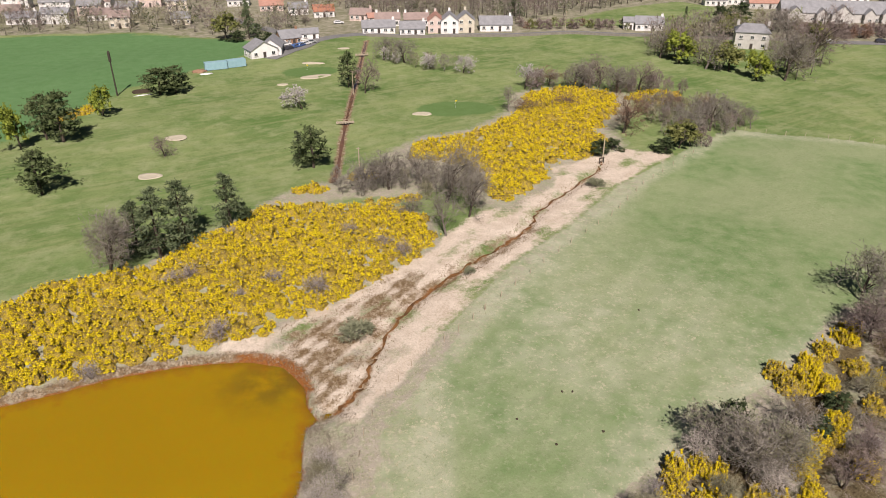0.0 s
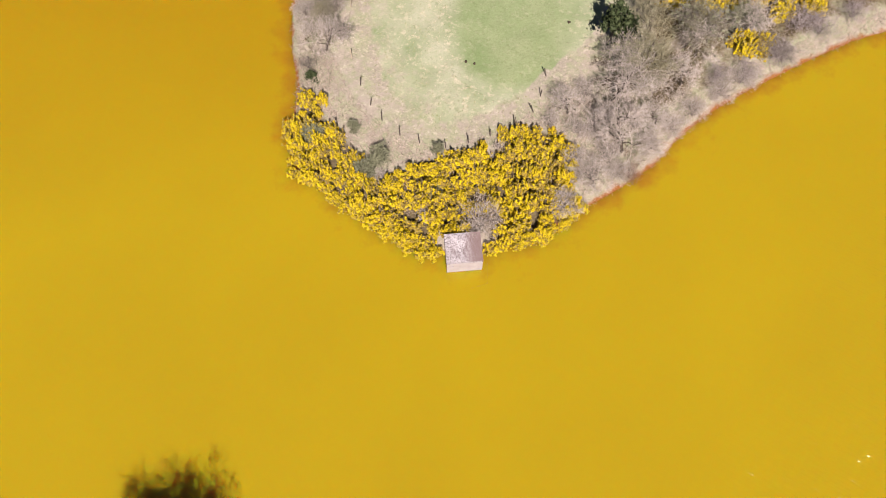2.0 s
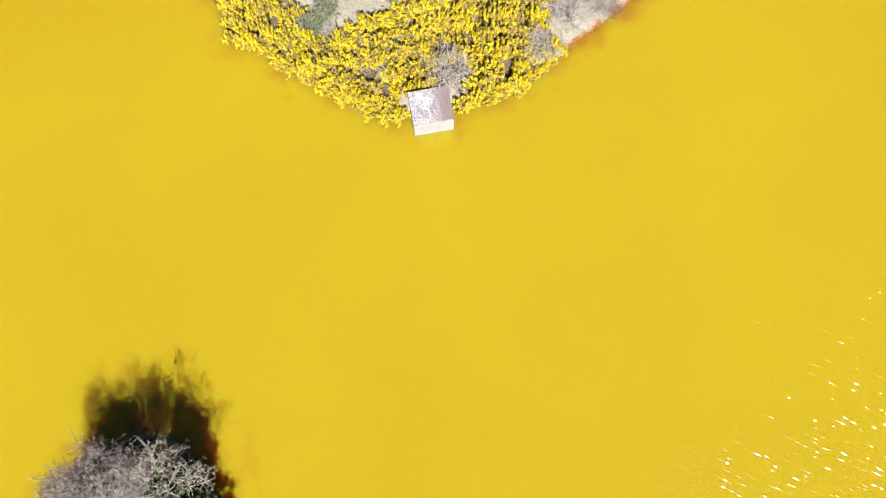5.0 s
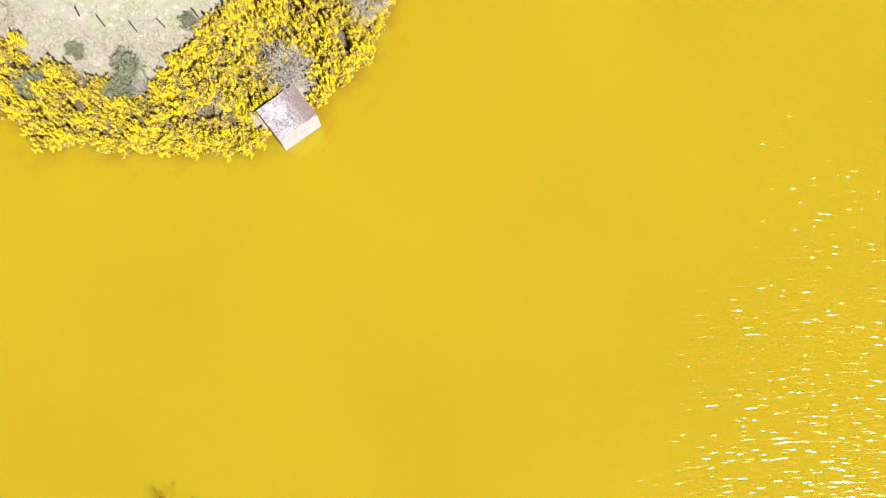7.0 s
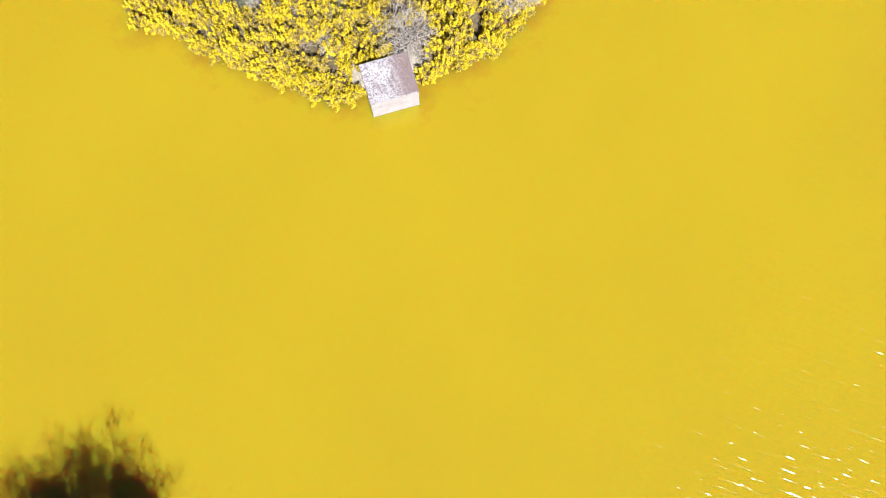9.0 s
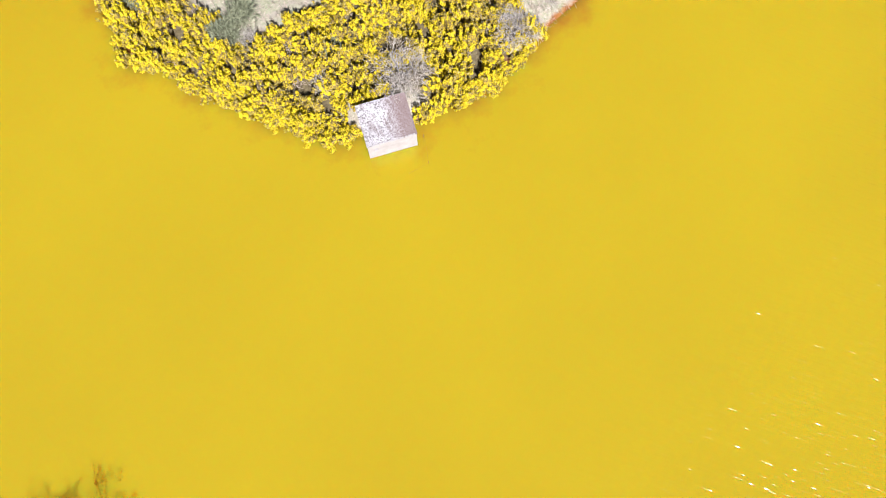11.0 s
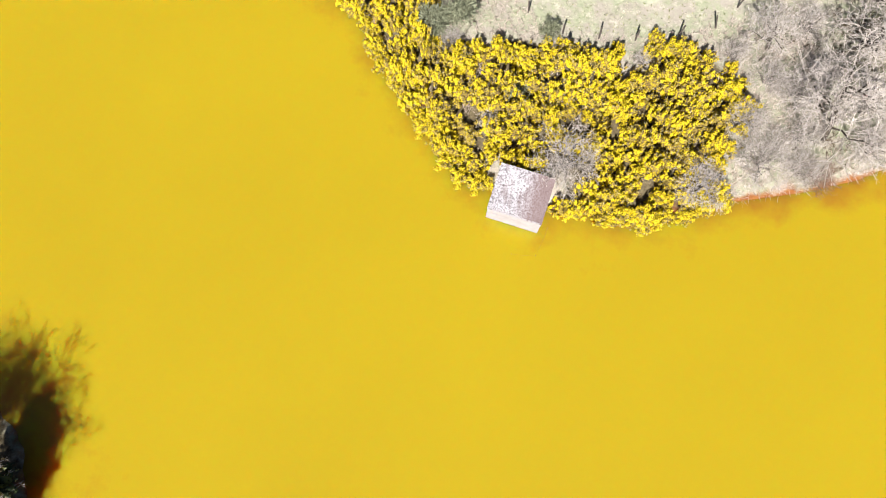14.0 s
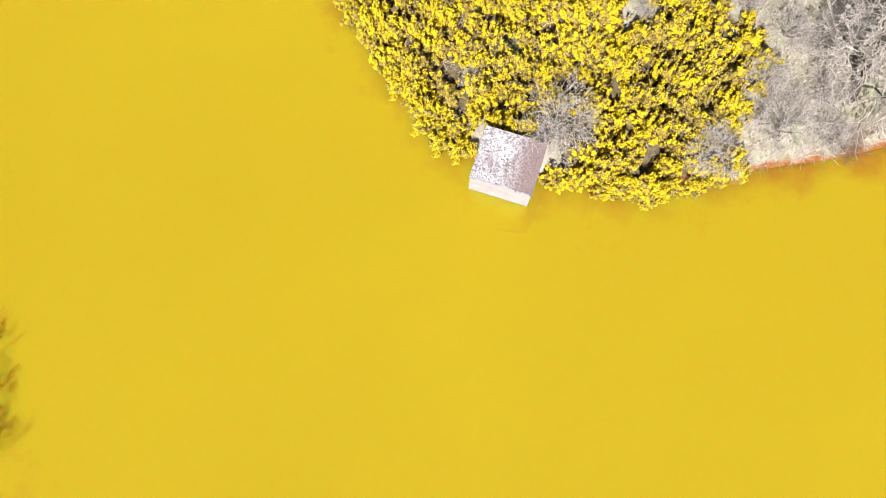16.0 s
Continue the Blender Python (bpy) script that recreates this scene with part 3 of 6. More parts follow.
# the ground: one sheet to the horizon
gxs = spaced(-3000, 400, -400, 30, -130, 5, -60, 1.1, -16, 0.65, 40, 1.2, 66, 3, 200, 30, 400, 400, 3000)
gys = spaced(-3000, 400, -300, 25, -110, 8, -36, 1.0, -14, 3, -2, 0.65, 60, 1.1, 150, 2.2, 270, 4, 400, 40, 800, 440, 3000)
GX, GY = np.meshgrid(gxs, gys)
GZ, SHORE = land_height(GX, GY)
field_d = signed(GX, GY, FIELD)
stream_d, ditch_d = line_distance(GX, GY, STREAM), line_distance(GX, GY, DITCH)
STREAM_SIDE = [(-10.6, 44.6), (-12.3, 50), (-16, 55), (-22, 57.5), (-26, 58.5), (-25, 61), (-18, 63), (-14, 66.5), (-9, 69.8), (-5.5, 74.8), (0, 79.5), (6.8, 85),
               (8.5, 91), (16, 99), (22, 101), (27, 106.5), (33, 110), (34, 120), (46, 126), (54, 130), (64, 125.5), (49, 112.5), (44, 108), (31, 92), (18, 78.3), (11.7, 70),
               (5.7, 61.2), (1.2, 53.6), (-1.9, 48.2), (-4.7, 45), (-6, 42), (-8.2, 42.6), (-10, 44)]
SEDGE = [(-16.5, 63.4), (-10.7, 64.9), (-3.5, 72.9), (-0.4, 76.2), (5.6, 75.7), (13.3, 82.9), (24.7, 93.9), (25.4, 90.5), (13.2, 77.6), (4.0, 69.9), (0.3, 64.9),
         (-5.7, 57.0), (-6.1, 48.8), (-9.7, 45.3), (-12.6, 47.2), (-15.6, 54.5)]
RED_MUD = [(-23.3, 58.2), (-14.3, 58.2), (-12.0, 53.5), (-11.0, 48.1), (-14.5, 50), (-21.4, 54.4)]
side_d = signed(GX, GY, STREAM_SIDE)
THORN = [(-28, 103), (-10, 107), (4, 107), (20, 118), (4, 131), (-12, 119), (-22, 112)]
EAST_BANK = [(14, 19), (17.5, 21.5), (20.8, 26), (26.3, 30), (31.5, 33.7), (38, 37.8), (46.4, 43.2), (53, 48.5), (61, 55), (68, 61), (75.6, 67), (95, 66), (95, 37), (62, 27),
             (48, 22), (36, 18.5), (22, 11), (12.5, 5.5), (9, 14)]
TOWN = [(-400, 283), (-150, 283), (-103, 284), (-48, 264), (-40, 245), (-26, 262), (-8, 272), (50, 268), (108, 259), (190, 233), (400, 170), (600, 500), (-600, 500)]
MEADOW = [(60, 281), (80, 296), (112, 322), (150, 338), (158, 318), (148, 290), (125, 273), (108, 275), (85, 278)]
GREENS = [(-24, 213, 9, 7), (19, 166, 11, 7)]
putting = np.zeros_like(GX)
for gx0, gy0, ra, rb in GREENS:
    putting = np.maximum(putting, soft(1 - np.hypot((GX - gx0) / ra, (GY - gy0) / rb), 0.3))
PASTURE = [(4.5, 52.4), (4.0, 42.2), (3.4, 34.6), (2.3, 24.2), (3.2, 19.7), (6.0, 17.4), (11.0, 16.9), (15.6, 22.4), (24, 30.4), (31, 35.6), (60, 58), (110, 74),
           (150, 110), (84, 138), (50, 108), (30, 87), (18, 72), (11, 61)]
pasture_d = signed(GX, GY, PASTURE)
dry_field = soft(5.0 - np.minimum(line_distance(GX, GY, [(49, 112), (18, 78), (6, 60), (-4.5, 42), (-7, 26), (-3, 14), (4, 13)]), 99), 6) * (GY > 8)
layers = {
    "field": soft(field_d, 1.5),
    "thin": np.clip(soft(0.3 - pasture_d, 2.6) * (0.72 + 0.3 * wavy(GX, GY, 6, 2)) + 0.9 * np.exp(-((pasture_d + 1.3) / 1.5) ** 2) * (GY < 52) * (GX < 12) + (0.62 + 0.35 * wavy(GX, GY, 5, 8)) * np.exp(-(((GX - 26) / 24) ** 2 + ((GY - 58) / 22) ** 2)) + 0.7 * soft(5 - field_d, 8) * soft(GX - 14, 4) * soft(48 - GX, 10), 0, 1),
    "crop": soft(signed(GX, GY, CROP), 2.0),
    "green": putting,
    "town": soft(signed(GX, GY, TOWN), 4.0) * (1 - soft(signed(GX, GY, MEADOW), 3.0)),
    "rough_grass": np.clip(np.maximum.reduce([soft(6.0 - SHORE, 6.0) * (SHORE > 0), dry_field * 0.42, soft(signed(GX, GY, EAST_BANK), 2),
                                              soft(signed(GX, GY, THORN), 4), soft(signed(GX, GY, GORSE_WEST) + 1.5, 3), soft(signed(GX, GY, GORSE_NORTH) + 4, 6),
                                              soft(signed(GX, GY, GORSE_POINT), 2), soft(60 - GY, 6) * (GX > -16) * (SHORE > 0) * (field_d < 2), soft(0.3 - np.abs(field_d), 1.5) * (GY < 60), soft(0.4 - np.abs(field_d), 1.5) * (GY > 60) * 0.6]), 0, 1),
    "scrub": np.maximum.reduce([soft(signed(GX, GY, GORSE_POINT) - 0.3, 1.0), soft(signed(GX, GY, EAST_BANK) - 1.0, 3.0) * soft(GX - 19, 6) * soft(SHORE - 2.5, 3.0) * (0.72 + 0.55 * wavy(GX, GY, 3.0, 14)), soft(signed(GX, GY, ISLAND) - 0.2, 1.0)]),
    "straw": np.clip(np.maximum(soft(side_d, 2.0) * (0.75 + 0.5 * wavy(GX, GY, 4, 3)) * (1 - 0.6 * soft(40 - GY, 4)), 0.0), 0, 1),
    "mud": np.clip(np.maximum.reduce([soft(1.9 - SHORE, 1.5) * (GY > 34) * (GX < -13) * 0.7, soft(0.35 + 0.4 * wavy(GX, GY, 2.5, 6) - stream_d, 1.2), soft(1.0 - ditch_d, 1.4), soft(signed(GX, GY, SEDGE), 4.0) * (0.62 + 0.6 * wavy(GX, GY, 1.6, 5))]), 0, 1),
    "rust": np.clip(np.maximum.reduce([soft(0.35 + 0.3 * wavy(GX, GY, 3.0, 2) - stream_d, 0.8) * 0.55, soft(signed(GX, GY, RED_MUD), 1.5) * soft(1.6 - SHORE, 1.5) * 0.8, soft(0.2 - SHORE, 0.5), soft(0.55 + 0.5 * wavy(GX, GY, 1.4, 4) - SHORE, 0.9) * (GX > 11) * 0.5]), 0, 1),
}
ground = thing("ground", grid_mesh("ground", gxs, gys, GZ, "ground", layers), Matrix(),
               "green pasture, mown golf course and straw-coloured banks", "ground", kind="structure")

# the pond
wxs, wys = spaced(-135, 6, -60, 0.8, 66, 6, 122), spaced(-112, 6, -36, 0.8, 60, 6, 66)
WX, WY = np.meshgrid(wxs, wys)
pond_d = np.minimum(signed(WX, WY, POND), -signed(WX, WY, ISLAND))
water_layers = {
    "shallow": np.clip(np.maximum(np.exp(-np.maximum(pond_d, 0) / 1.7), 0.9 * np.exp(-np.maximum(-signed(WX, WY, ISLAND), 0) / 3.2)), 0, 1),
    "still": np.clip(soft(WY - 22, 30) * soft(-8 - WX, 8), 0, 1) * 0.9,
    "weed": np.exp(-((WX + 17.5) / 5.5) ** 2 - ((WY - 51.5) / 4.5) ** 2),
    "breeze": 0.05 + 0.95 * soft((WX - 9.5) * 0.8 - (WY + 18) * 0.36, 32) * soft(4 - WY, 14),
}
water = thing("water", grid_mesh("water", wxs, wys, np.zeros_like(WX), "water", water_layers), Matrix(),
              "opaque ochre-yellow mine water with faint ripples", "water", kind="structure")


def ground_z(x, y):
    return float(land_height(np.array([float(x)]), np.array([float(y)]))[0][0])


# ---------- the hut at the water's edge ----------
def make_hut():
    """A rendered block hut with a slightly tilted concrete slab roof, and a broken opening in its front."""
    hut = thing("boathouse_hut", None, pose(0, 0, 0), "small white-rendered hut with a lichened concrete slab roof", "hut")
    w, d, hf, hb, th = 3.02, 2.62, 1.8, 2.0, 0.2

    def wall(name, x, y, sx, sy, h0, h1, label=""):
        b = Build()
        pts = [(x - sx / 2, y - sy / 2, -0.6), (x + sx / 2, y - sy / 2, -0.6), (x + sx / 2, y + sy / 2, -0.6), (x - sx / 2, y + sy / 2, -0.6)]
        pts += [(px, py, h0 + (h1 - h0) * (py / d)) for px, py, _ in pts]
        b.add(pts, [(3, 2, 1, 0), (4, 5, 6, 7), (0, 1, 5, 4), (1, 2, 6, 5), (2, 3, 7, 6), (3, 0, 4, 7)])
        return part(name, b.mesh(name, "render_wall"), hut, label)

    # front in pieces round the opening
    ox, oz, ow, oh = 0.48, 1.0, 0.26, 0.34
    f = Build()
    f.box((ox - ow / 2) / 2, th / 2, -0.6, ox - ow / 2, th, hf + 0.6)
    f.box((ox + ow / 2 + w) / 2, th / 2, -0.6, w - ox - ow / 2, th, hf + 0.6)
    f.box(ox, th / 2, -0.6, ow, th, oz + 0.6)
    f.box(ox, th / 2, oz + oh, ow, th, hf - oz - oh)
    part("front_wall", f.mesh("front_wall", "render_wall"), hut, "sunlit white rendered front wall")
    wall("back_wall", w / 2, d - th / 2, w, th, hf, hb)
    wall("side_wall", th / 2, d / 2, th, d - 2 * th - 0.004, hf, hb)
    wall("side_wall", w - th / 2, d / 2, th, d - 2 * th - 0.004, hf, hb)
    # near-black panel behind the hole, painting the shade of the inside
    v = Build()
    v.box(ox, th + 0.05, oz - 0.02, ow + 0.1, 0.06, oh + 0.04)
    part("opening", v.mesh("opening", "inner_shade"), hut, "near-black panel painting the shade inside the broken opening")
    # slab with worn edges
    bm = bmesh.new()
    nx, ny, t = 16, 14, 0.08
    top, low = [], []
    for j in range(ny + 1):
        for i in range(nx + 1):
            u, k = i / nx, j / ny
            e = 0.035 * noise.noise((u * 9, k * 9, 1)) if i in (0, nx) or j in (0, ny) else 0
            x = -0.03 + (w + 0.06) * u + (e if i in (0, nx) else 0)
            y = -0.03 + (d + 0.06) * k + (e if j in (0, ny) else 0)
            z = hf + (hb - hf) * k + 0.01 * noise.noise((u * 5, k * 5, 0))
            top.append(bm.verts.new((x, y, z + t))), low.append(bm.verts.new((x, y, z + 0.004)))
    n = nx + 1
    for j in range(ny):
        for i in range(nx):
            a = j * n + i
            bm.faces.new((top[a], top[a + 1], top[a + n + 1], top[a + n]))
            bm.faces.new((low[a + n], low[a + n + 1], low[a + 1], low[a]))
    for i in range(nx):
        a, b = i, ny * n + i
        bm.faces.new((low[a], low[a + 1], top[a + 1], top[a])), bm.faces.new((top[b], top[b + 1], low[b + 1], low[b]))
    for j in range(ny):
        a, b = j * n, j * n + nx
        bm.faces.new((top[a], top[a + n], low[a + n], low[a])), bm.faces.new((low[b], low[b + n], top[b + n], top[b]))
    me = bpy.data.meshes.new("roof_slab")
    bm.to_mesh(me), bm.free()
    me.materials.append(MAT["slab"])
    slab = part("roof_slab", me, hut, "grey concrete slab mottled with dark lichen")
    for i in range(11):
        c = Build()
        c.box(0.35 + i * 0.25 + 0.03 * math.sin(i * 5), -0.03, hf + t - 0.03, 0.2 + 0.05 * math.sin(i * 3), 0.1, 0.06 + 0.02 * math.sin(i * 7), turn=4 * math.sin(i * 2))
        part("mortar", c.mesh("mortar", "render_wall"), slab)
    return hut


make_hut()

# rusted bars that stand out of the water before the hut
b = Build()
b.tube([(2.0, -1.62, 0.04), (2.6, -1.5, 0.07), (3.25, -1.32, 0.05)], [0.005, 0.005, 0.005], 5)
b.tube([(3.3, -1.32, -0.4), (3.32, -1.3, 0.35)], [0.016, 0.014], 5)
b.tube([(3.32, -1.3, 0.3), (3.45, -0.4, 0.3), (3.5, 0.35, 0.4)], [0.004, 0.004, 0.004], 5)
b.tube([(3.5, 0.35, -0.4), (3.5, 0.35, 0.6)], [0.016, 0.014], 5)
b.tube([(2.0, -1.62, -0.4), (2.0, -1.62, 0.2)], [0.016, 0.014], 5)
thing("landing_rail", b.mesh("landing_rail", "rust_metal"), Matrix(), "rusted remains of a landing rail in shallow water", "rail")


# ---------- gorse ----------
OCTA_V = np.array([(1, 0, 0), (-1, 0, 0), (0, 1, 0), (0, -1, 0), (0, 0, 1), (0, 0, -1)], float)
OCTA_T = np.array([(0, 2, 4), (2, 1, 4), (1, 3, 4), (3, 0, 4), (2, 0, 5), (1, 2, 5), (3, 1, 5), (0, 3, 5)])


def puffs(centres, sizes, rnd):
    """Small uneven tufts, each a rough eight-sided lump turned its own way."""
    n = len(centres)
    q = rnd.normal(size=(n, 3, 3))
    a = q[:, 0] / np.linalg.norm(q[:, 0], axis=1, keepdims=True)
    b = np.cross(a, q[:, 1])
    b /= np.linalg.norm(b, axis=1, keepdims=True)
    turn = np.stack([a, b, np.cross(a, b)], 1)
    v = np.einsum("kj,njl->nkl", OCTA_V, turn) * rnd.uniform(0.55, 1.3, (n, 6, 1)) * sizes[:, None, None] + centres[:, None]
    return v.reshape(-1, 3), (OCTA_T[None] + 6 * np.arange(n)[:, None, None]).reshape(-1, 3)


def gorse_arrays(seed, radius, height, heads, bloom, fine):
    """Foliage and blossom of one bush: a dark lumpy heart, and uneven rounded heads of spiny sprays, most of them in flower."""
    rnd = np.random.default_rng(seed)
    k, ln, wd = fine
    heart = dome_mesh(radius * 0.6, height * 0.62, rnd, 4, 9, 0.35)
    at, out = dome_points(heads, rnd, radius * 0.84, height * 0.86, 0.3, 0.02)
    at = at * rnd.uniform(0.72, 1.12, heads)[:, None]
    size = rnd.uniform(0.10, 0.20, heads)
    gold = rnd.uniform(0, 1, heads) < bloom * (0.6 + 0.5 * out[:, 2]) * (1 + 0.7 * wavy(at[:, 0], at[:, 1] + at[:, 2], 0.5, seed))
    each = 11
    ball = rnd.normal(size=(heads, each, 3)) + out[:, None] * 0.8 + [0, 0, 0.55]
    ball /= np.linalg.norm(ball, axis=2, keepdims=True)
    pts = at[:, None] + ball * size[:, None, None] * rnd.uniform(0.7, 1.25, (heads, each, 1))
    cores = []
    for i in range(heads):
        v, t = dome_mesh(size[i] * 0.85, size[i] * 0.8, rnd, 2, 6, 0.4)
        cores.append((v + at[i] - [0, 0, size[i] * 0.2], t, 2 if gold[i] else 0))
    dull = ~gold
    few = pts[dull][:, :5]
    spines = sprays(few.reshape(-1, 3), ball[dull][:, :5].reshape(-1, 3), k, ln, wd * 0.8, 0.7, rnd)
    stray = few[:, :4].reshape(-1, 3)
    under = sprays(at[::3] * 0.8, out[::3], k, ln * 1.6, wd * 0.6, 0.7, rnd)
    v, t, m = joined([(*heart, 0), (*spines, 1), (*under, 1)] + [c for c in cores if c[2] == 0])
    foliage = (v, t, m)
    lit = pts[gold].reshape(-1, 3)
    flowers = puffs(np.concatenate([lit, stray]), np.concatenate([rnd.uniform(0.032, 0.066, len(lit)), rnd.uniform(0.025, 0.045, len(stray))]), rnd)
    v, t, m = joined([(v, t, 0) for v, t, q in cores if q == 2] + [(*flowers, 1)])
    return foliage, (v, t, m)


def gorse_bush(foliage, blossom, label, group="gorse on the point"):
    ob = thing("gorse_bush", array_mesh("foliage", *foliage[:2], ["gorse_bed", "gorse_green"], foliage[2]), pose(0, 0, -50), label, "gorse bush", group)
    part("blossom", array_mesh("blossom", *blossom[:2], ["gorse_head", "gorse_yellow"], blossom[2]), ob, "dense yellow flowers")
    return ob


def moved(arrays, m):
    v, t, mat = arrays
    m = np.array(m)
    return v @ m[:3, :3].T + m[:3, 3], t, mat


def merged(rows):
    v, t, m, k = [], [], [], 0
    for a, b, c in rows:
        v.append(a), t.append(b + k), m.append(c)
        k += len(a)
    return np.concatenate(v), np.concatenate(t), np.concatenate(m)


def scaled(x, y, z, turn, s, sz=None):
    return Matrix.LocRotScale((x, y, z), Euler((0, 0, radians(turn))), (s, s, sz or s))


def plant(ob, m):
    """A copy of a plant with a size of its own."""
    made = copy_thing(ob, Matrix())
    made.matrix_basis = m
    return made


def remove_thing(ob):
    for o in (*ob.children_recursive, ob):
        bpy.data.objects.remove(o)


FINE = (4, 0.10, 0.026)
BLOOM = [(0.95, "gorse bush covered in yellow flowers"), (0.84, "gorse bush covered in yellow flowers"), (0.66, "gorse bush in yellow flower with dark gaps"),
         (0.42, "half-open gorse bush with olive spines showing"), (0.24, "sparse gorse bush with few yellow flowers")]
GORSE = [gorse_arrays(11 + k, 0.85, 1.15, 42, bloom, FINE) for k, (bloom, _) in enumerate(BLOOM)]
BUSHES = [gorse_bush(*GORSE[k], label) for k, (_, label) in enumerate(BLOOM)]
rnd = np.random.default_rng(21)
spots = scatter(GORSE_POINT, 1.0, rnd, 0.4)
for x, y in spots:
    w = 0.5 * wavy(x, y, 3.5, 4) + rnd.uniform(-0.35, 0.35)
    if -0.66 < w - 0.1 < -0.58 or (abs(x - 3.4) < 1.3 and abs(y - 3.6) < 1.2) or (abs(x - 5.3) < 0.6 and 10.2 < y < 12.8):
        continue
    k = 0 if w > 0.4 else 1 if w > 0.14 else 2 if w > -0.14 else 3 if w > -0.34 else 4
    s = rnd.uniform(0.62, 1.05)
    edge = float(signed(np.array([x]), np.array([y]), GORSE_POINT)[0])
    s *= 0.85 if edge < 0.5 else 1.0
    if edge < 1.0 and y < 10:
        k = min(k, 1)
    if -0.7 < x < 3.8 and y < 4.4:
        s *= 0.8
    plant(BUSHES[k], scaled(x, y, max(ground_z(x, y) - 0.08, 0.0), rnd.uniform(0, 360), s, s * rnd.uniform(0.75, 1.75)))
plant(BUSHES[1], scaled(12.5, 5.0, 0.05, 40, 0.75, 0.7))
# gorse among the trees of the east bank
BANK_GORSE = [(27.6, 31.0, 1.7, 1), (25.2, 27.1, 1.2, 1), (26.4, 29.0, 1.3, 2), (30.3, 31.7, 1.1, 0), (29.6, 26.2, 2.0, 0), (31.3, 29.8, 1.0, 1), (30.9, 21.0, 1.5, 0), (32.8, 20.6, 0.9, 2),
              (48.4, 44.0, 2.4, 0), (46.4, 43.2, 1.6, 3), (51.6, 47.0, 1.8, 0), (46.2, 45.8, 1.2, 3), (51.2, 43.1, 1.6, 0), (46.8, 35.1, 2.2, 1), (48.6, 36.6, 1.6, 0), (44.6, 33.0, 1.2, 1),
              (41.8, 31.4, 1.5, 1), (40.6, 29.6, 1.1, 2), (35.9, 24.8, 1.1, 1), (39.4, 25.3, 1.3, 0), (40.2, 27.2, 0.9, 1), (47.6, 29.1, 1.2, 3), (34.0, 26.6, 1.0, 3), (55.0, 49.6, 1.6, 1),
              (59.6, 52.6, 1.8, 0), (57.0, 46.0, 1.6, 2), (61.8, 54.6, 1.6, 1), (58.4, 43.0, 1.6, 2), (54.6, 38.6, 1.4, 2)]
for x, y, r, k in BANK_GORSE:
    r, k = r * 0.86, k + 1
    green, gold = [], []
    for q in range(int(3 + 3.2 * r)):
        w, e = 2.4 * q + x, r * math.sqrt((q + 0.4) / (3 + 3.2 * r))
        g = rnd.uniform(0.75, 1.15)
        m = scaled(e * math.cos(w), e * math.sin(w), 0, 97 * q + 40 * x, g, g * rnd.uniform(1.1, 1.9) * (1.25 - 0.4 * e / r))
        a, c = GORSE[min(4, k + int(rnd.integers(0, 2)))]
        green.append(moved(a, m)), gold.append(moved(c, m))
    clump = gorse_bush(merged(green), merged(gold), "tall rounded gorse bush in yellow flower on the east bank" if k < 2 else "tall gorse bush with brown gaps on the east bank", "gorse on the east bank")
    clump.matrix_basis = pose(x, y, ground_z(x, y) - 0.1)
rim = [(3.7, 1.9), (6.6, 2.0), (9.4, 3.2), (12.2, 4.8)], [(-0.5, 1.9), (-3.9, 3.6), (-6.6, 5.6), (-9.0, 7.7), (-10.8, 9.7), (-13.0, 11.0)]
for line in rim:
    for (ax, ay), (bx, by) in zip(line, line[1:]):
        n = round(math.dist((ax, ay), (bx, by)) / 0.95)
        for q in range(n):
            f, g = (q + rnd.uniform(0.2, 0.8)) / n, rnd.uniform(0.55, 0.8)
            plant(BUSHES[int(rnd.integers(0, 3))], scaled(ax + (bx - ax) * f, ay + (by - ay) * f - 0.15, 0.0, rnd.uniform(0, 360), g, g * rnd.uniform(0.8, 1.2)))
for x, y, g in ((4.9, 8.3, 0.9), (5.1, 9.3, 0.8), (5.5, 8.0, 0.9), (0.2, 3.35, 0.8), (1.1, 3.15, 0.85), (1.9, 3.35, 0.8)):
    plant(BUSHES[1], scaled(x, y, ground_z(x, y) - 0.1, 70 * x, g, g * 1.75))
for ob in BUSHES:
    remove_thing(ob)


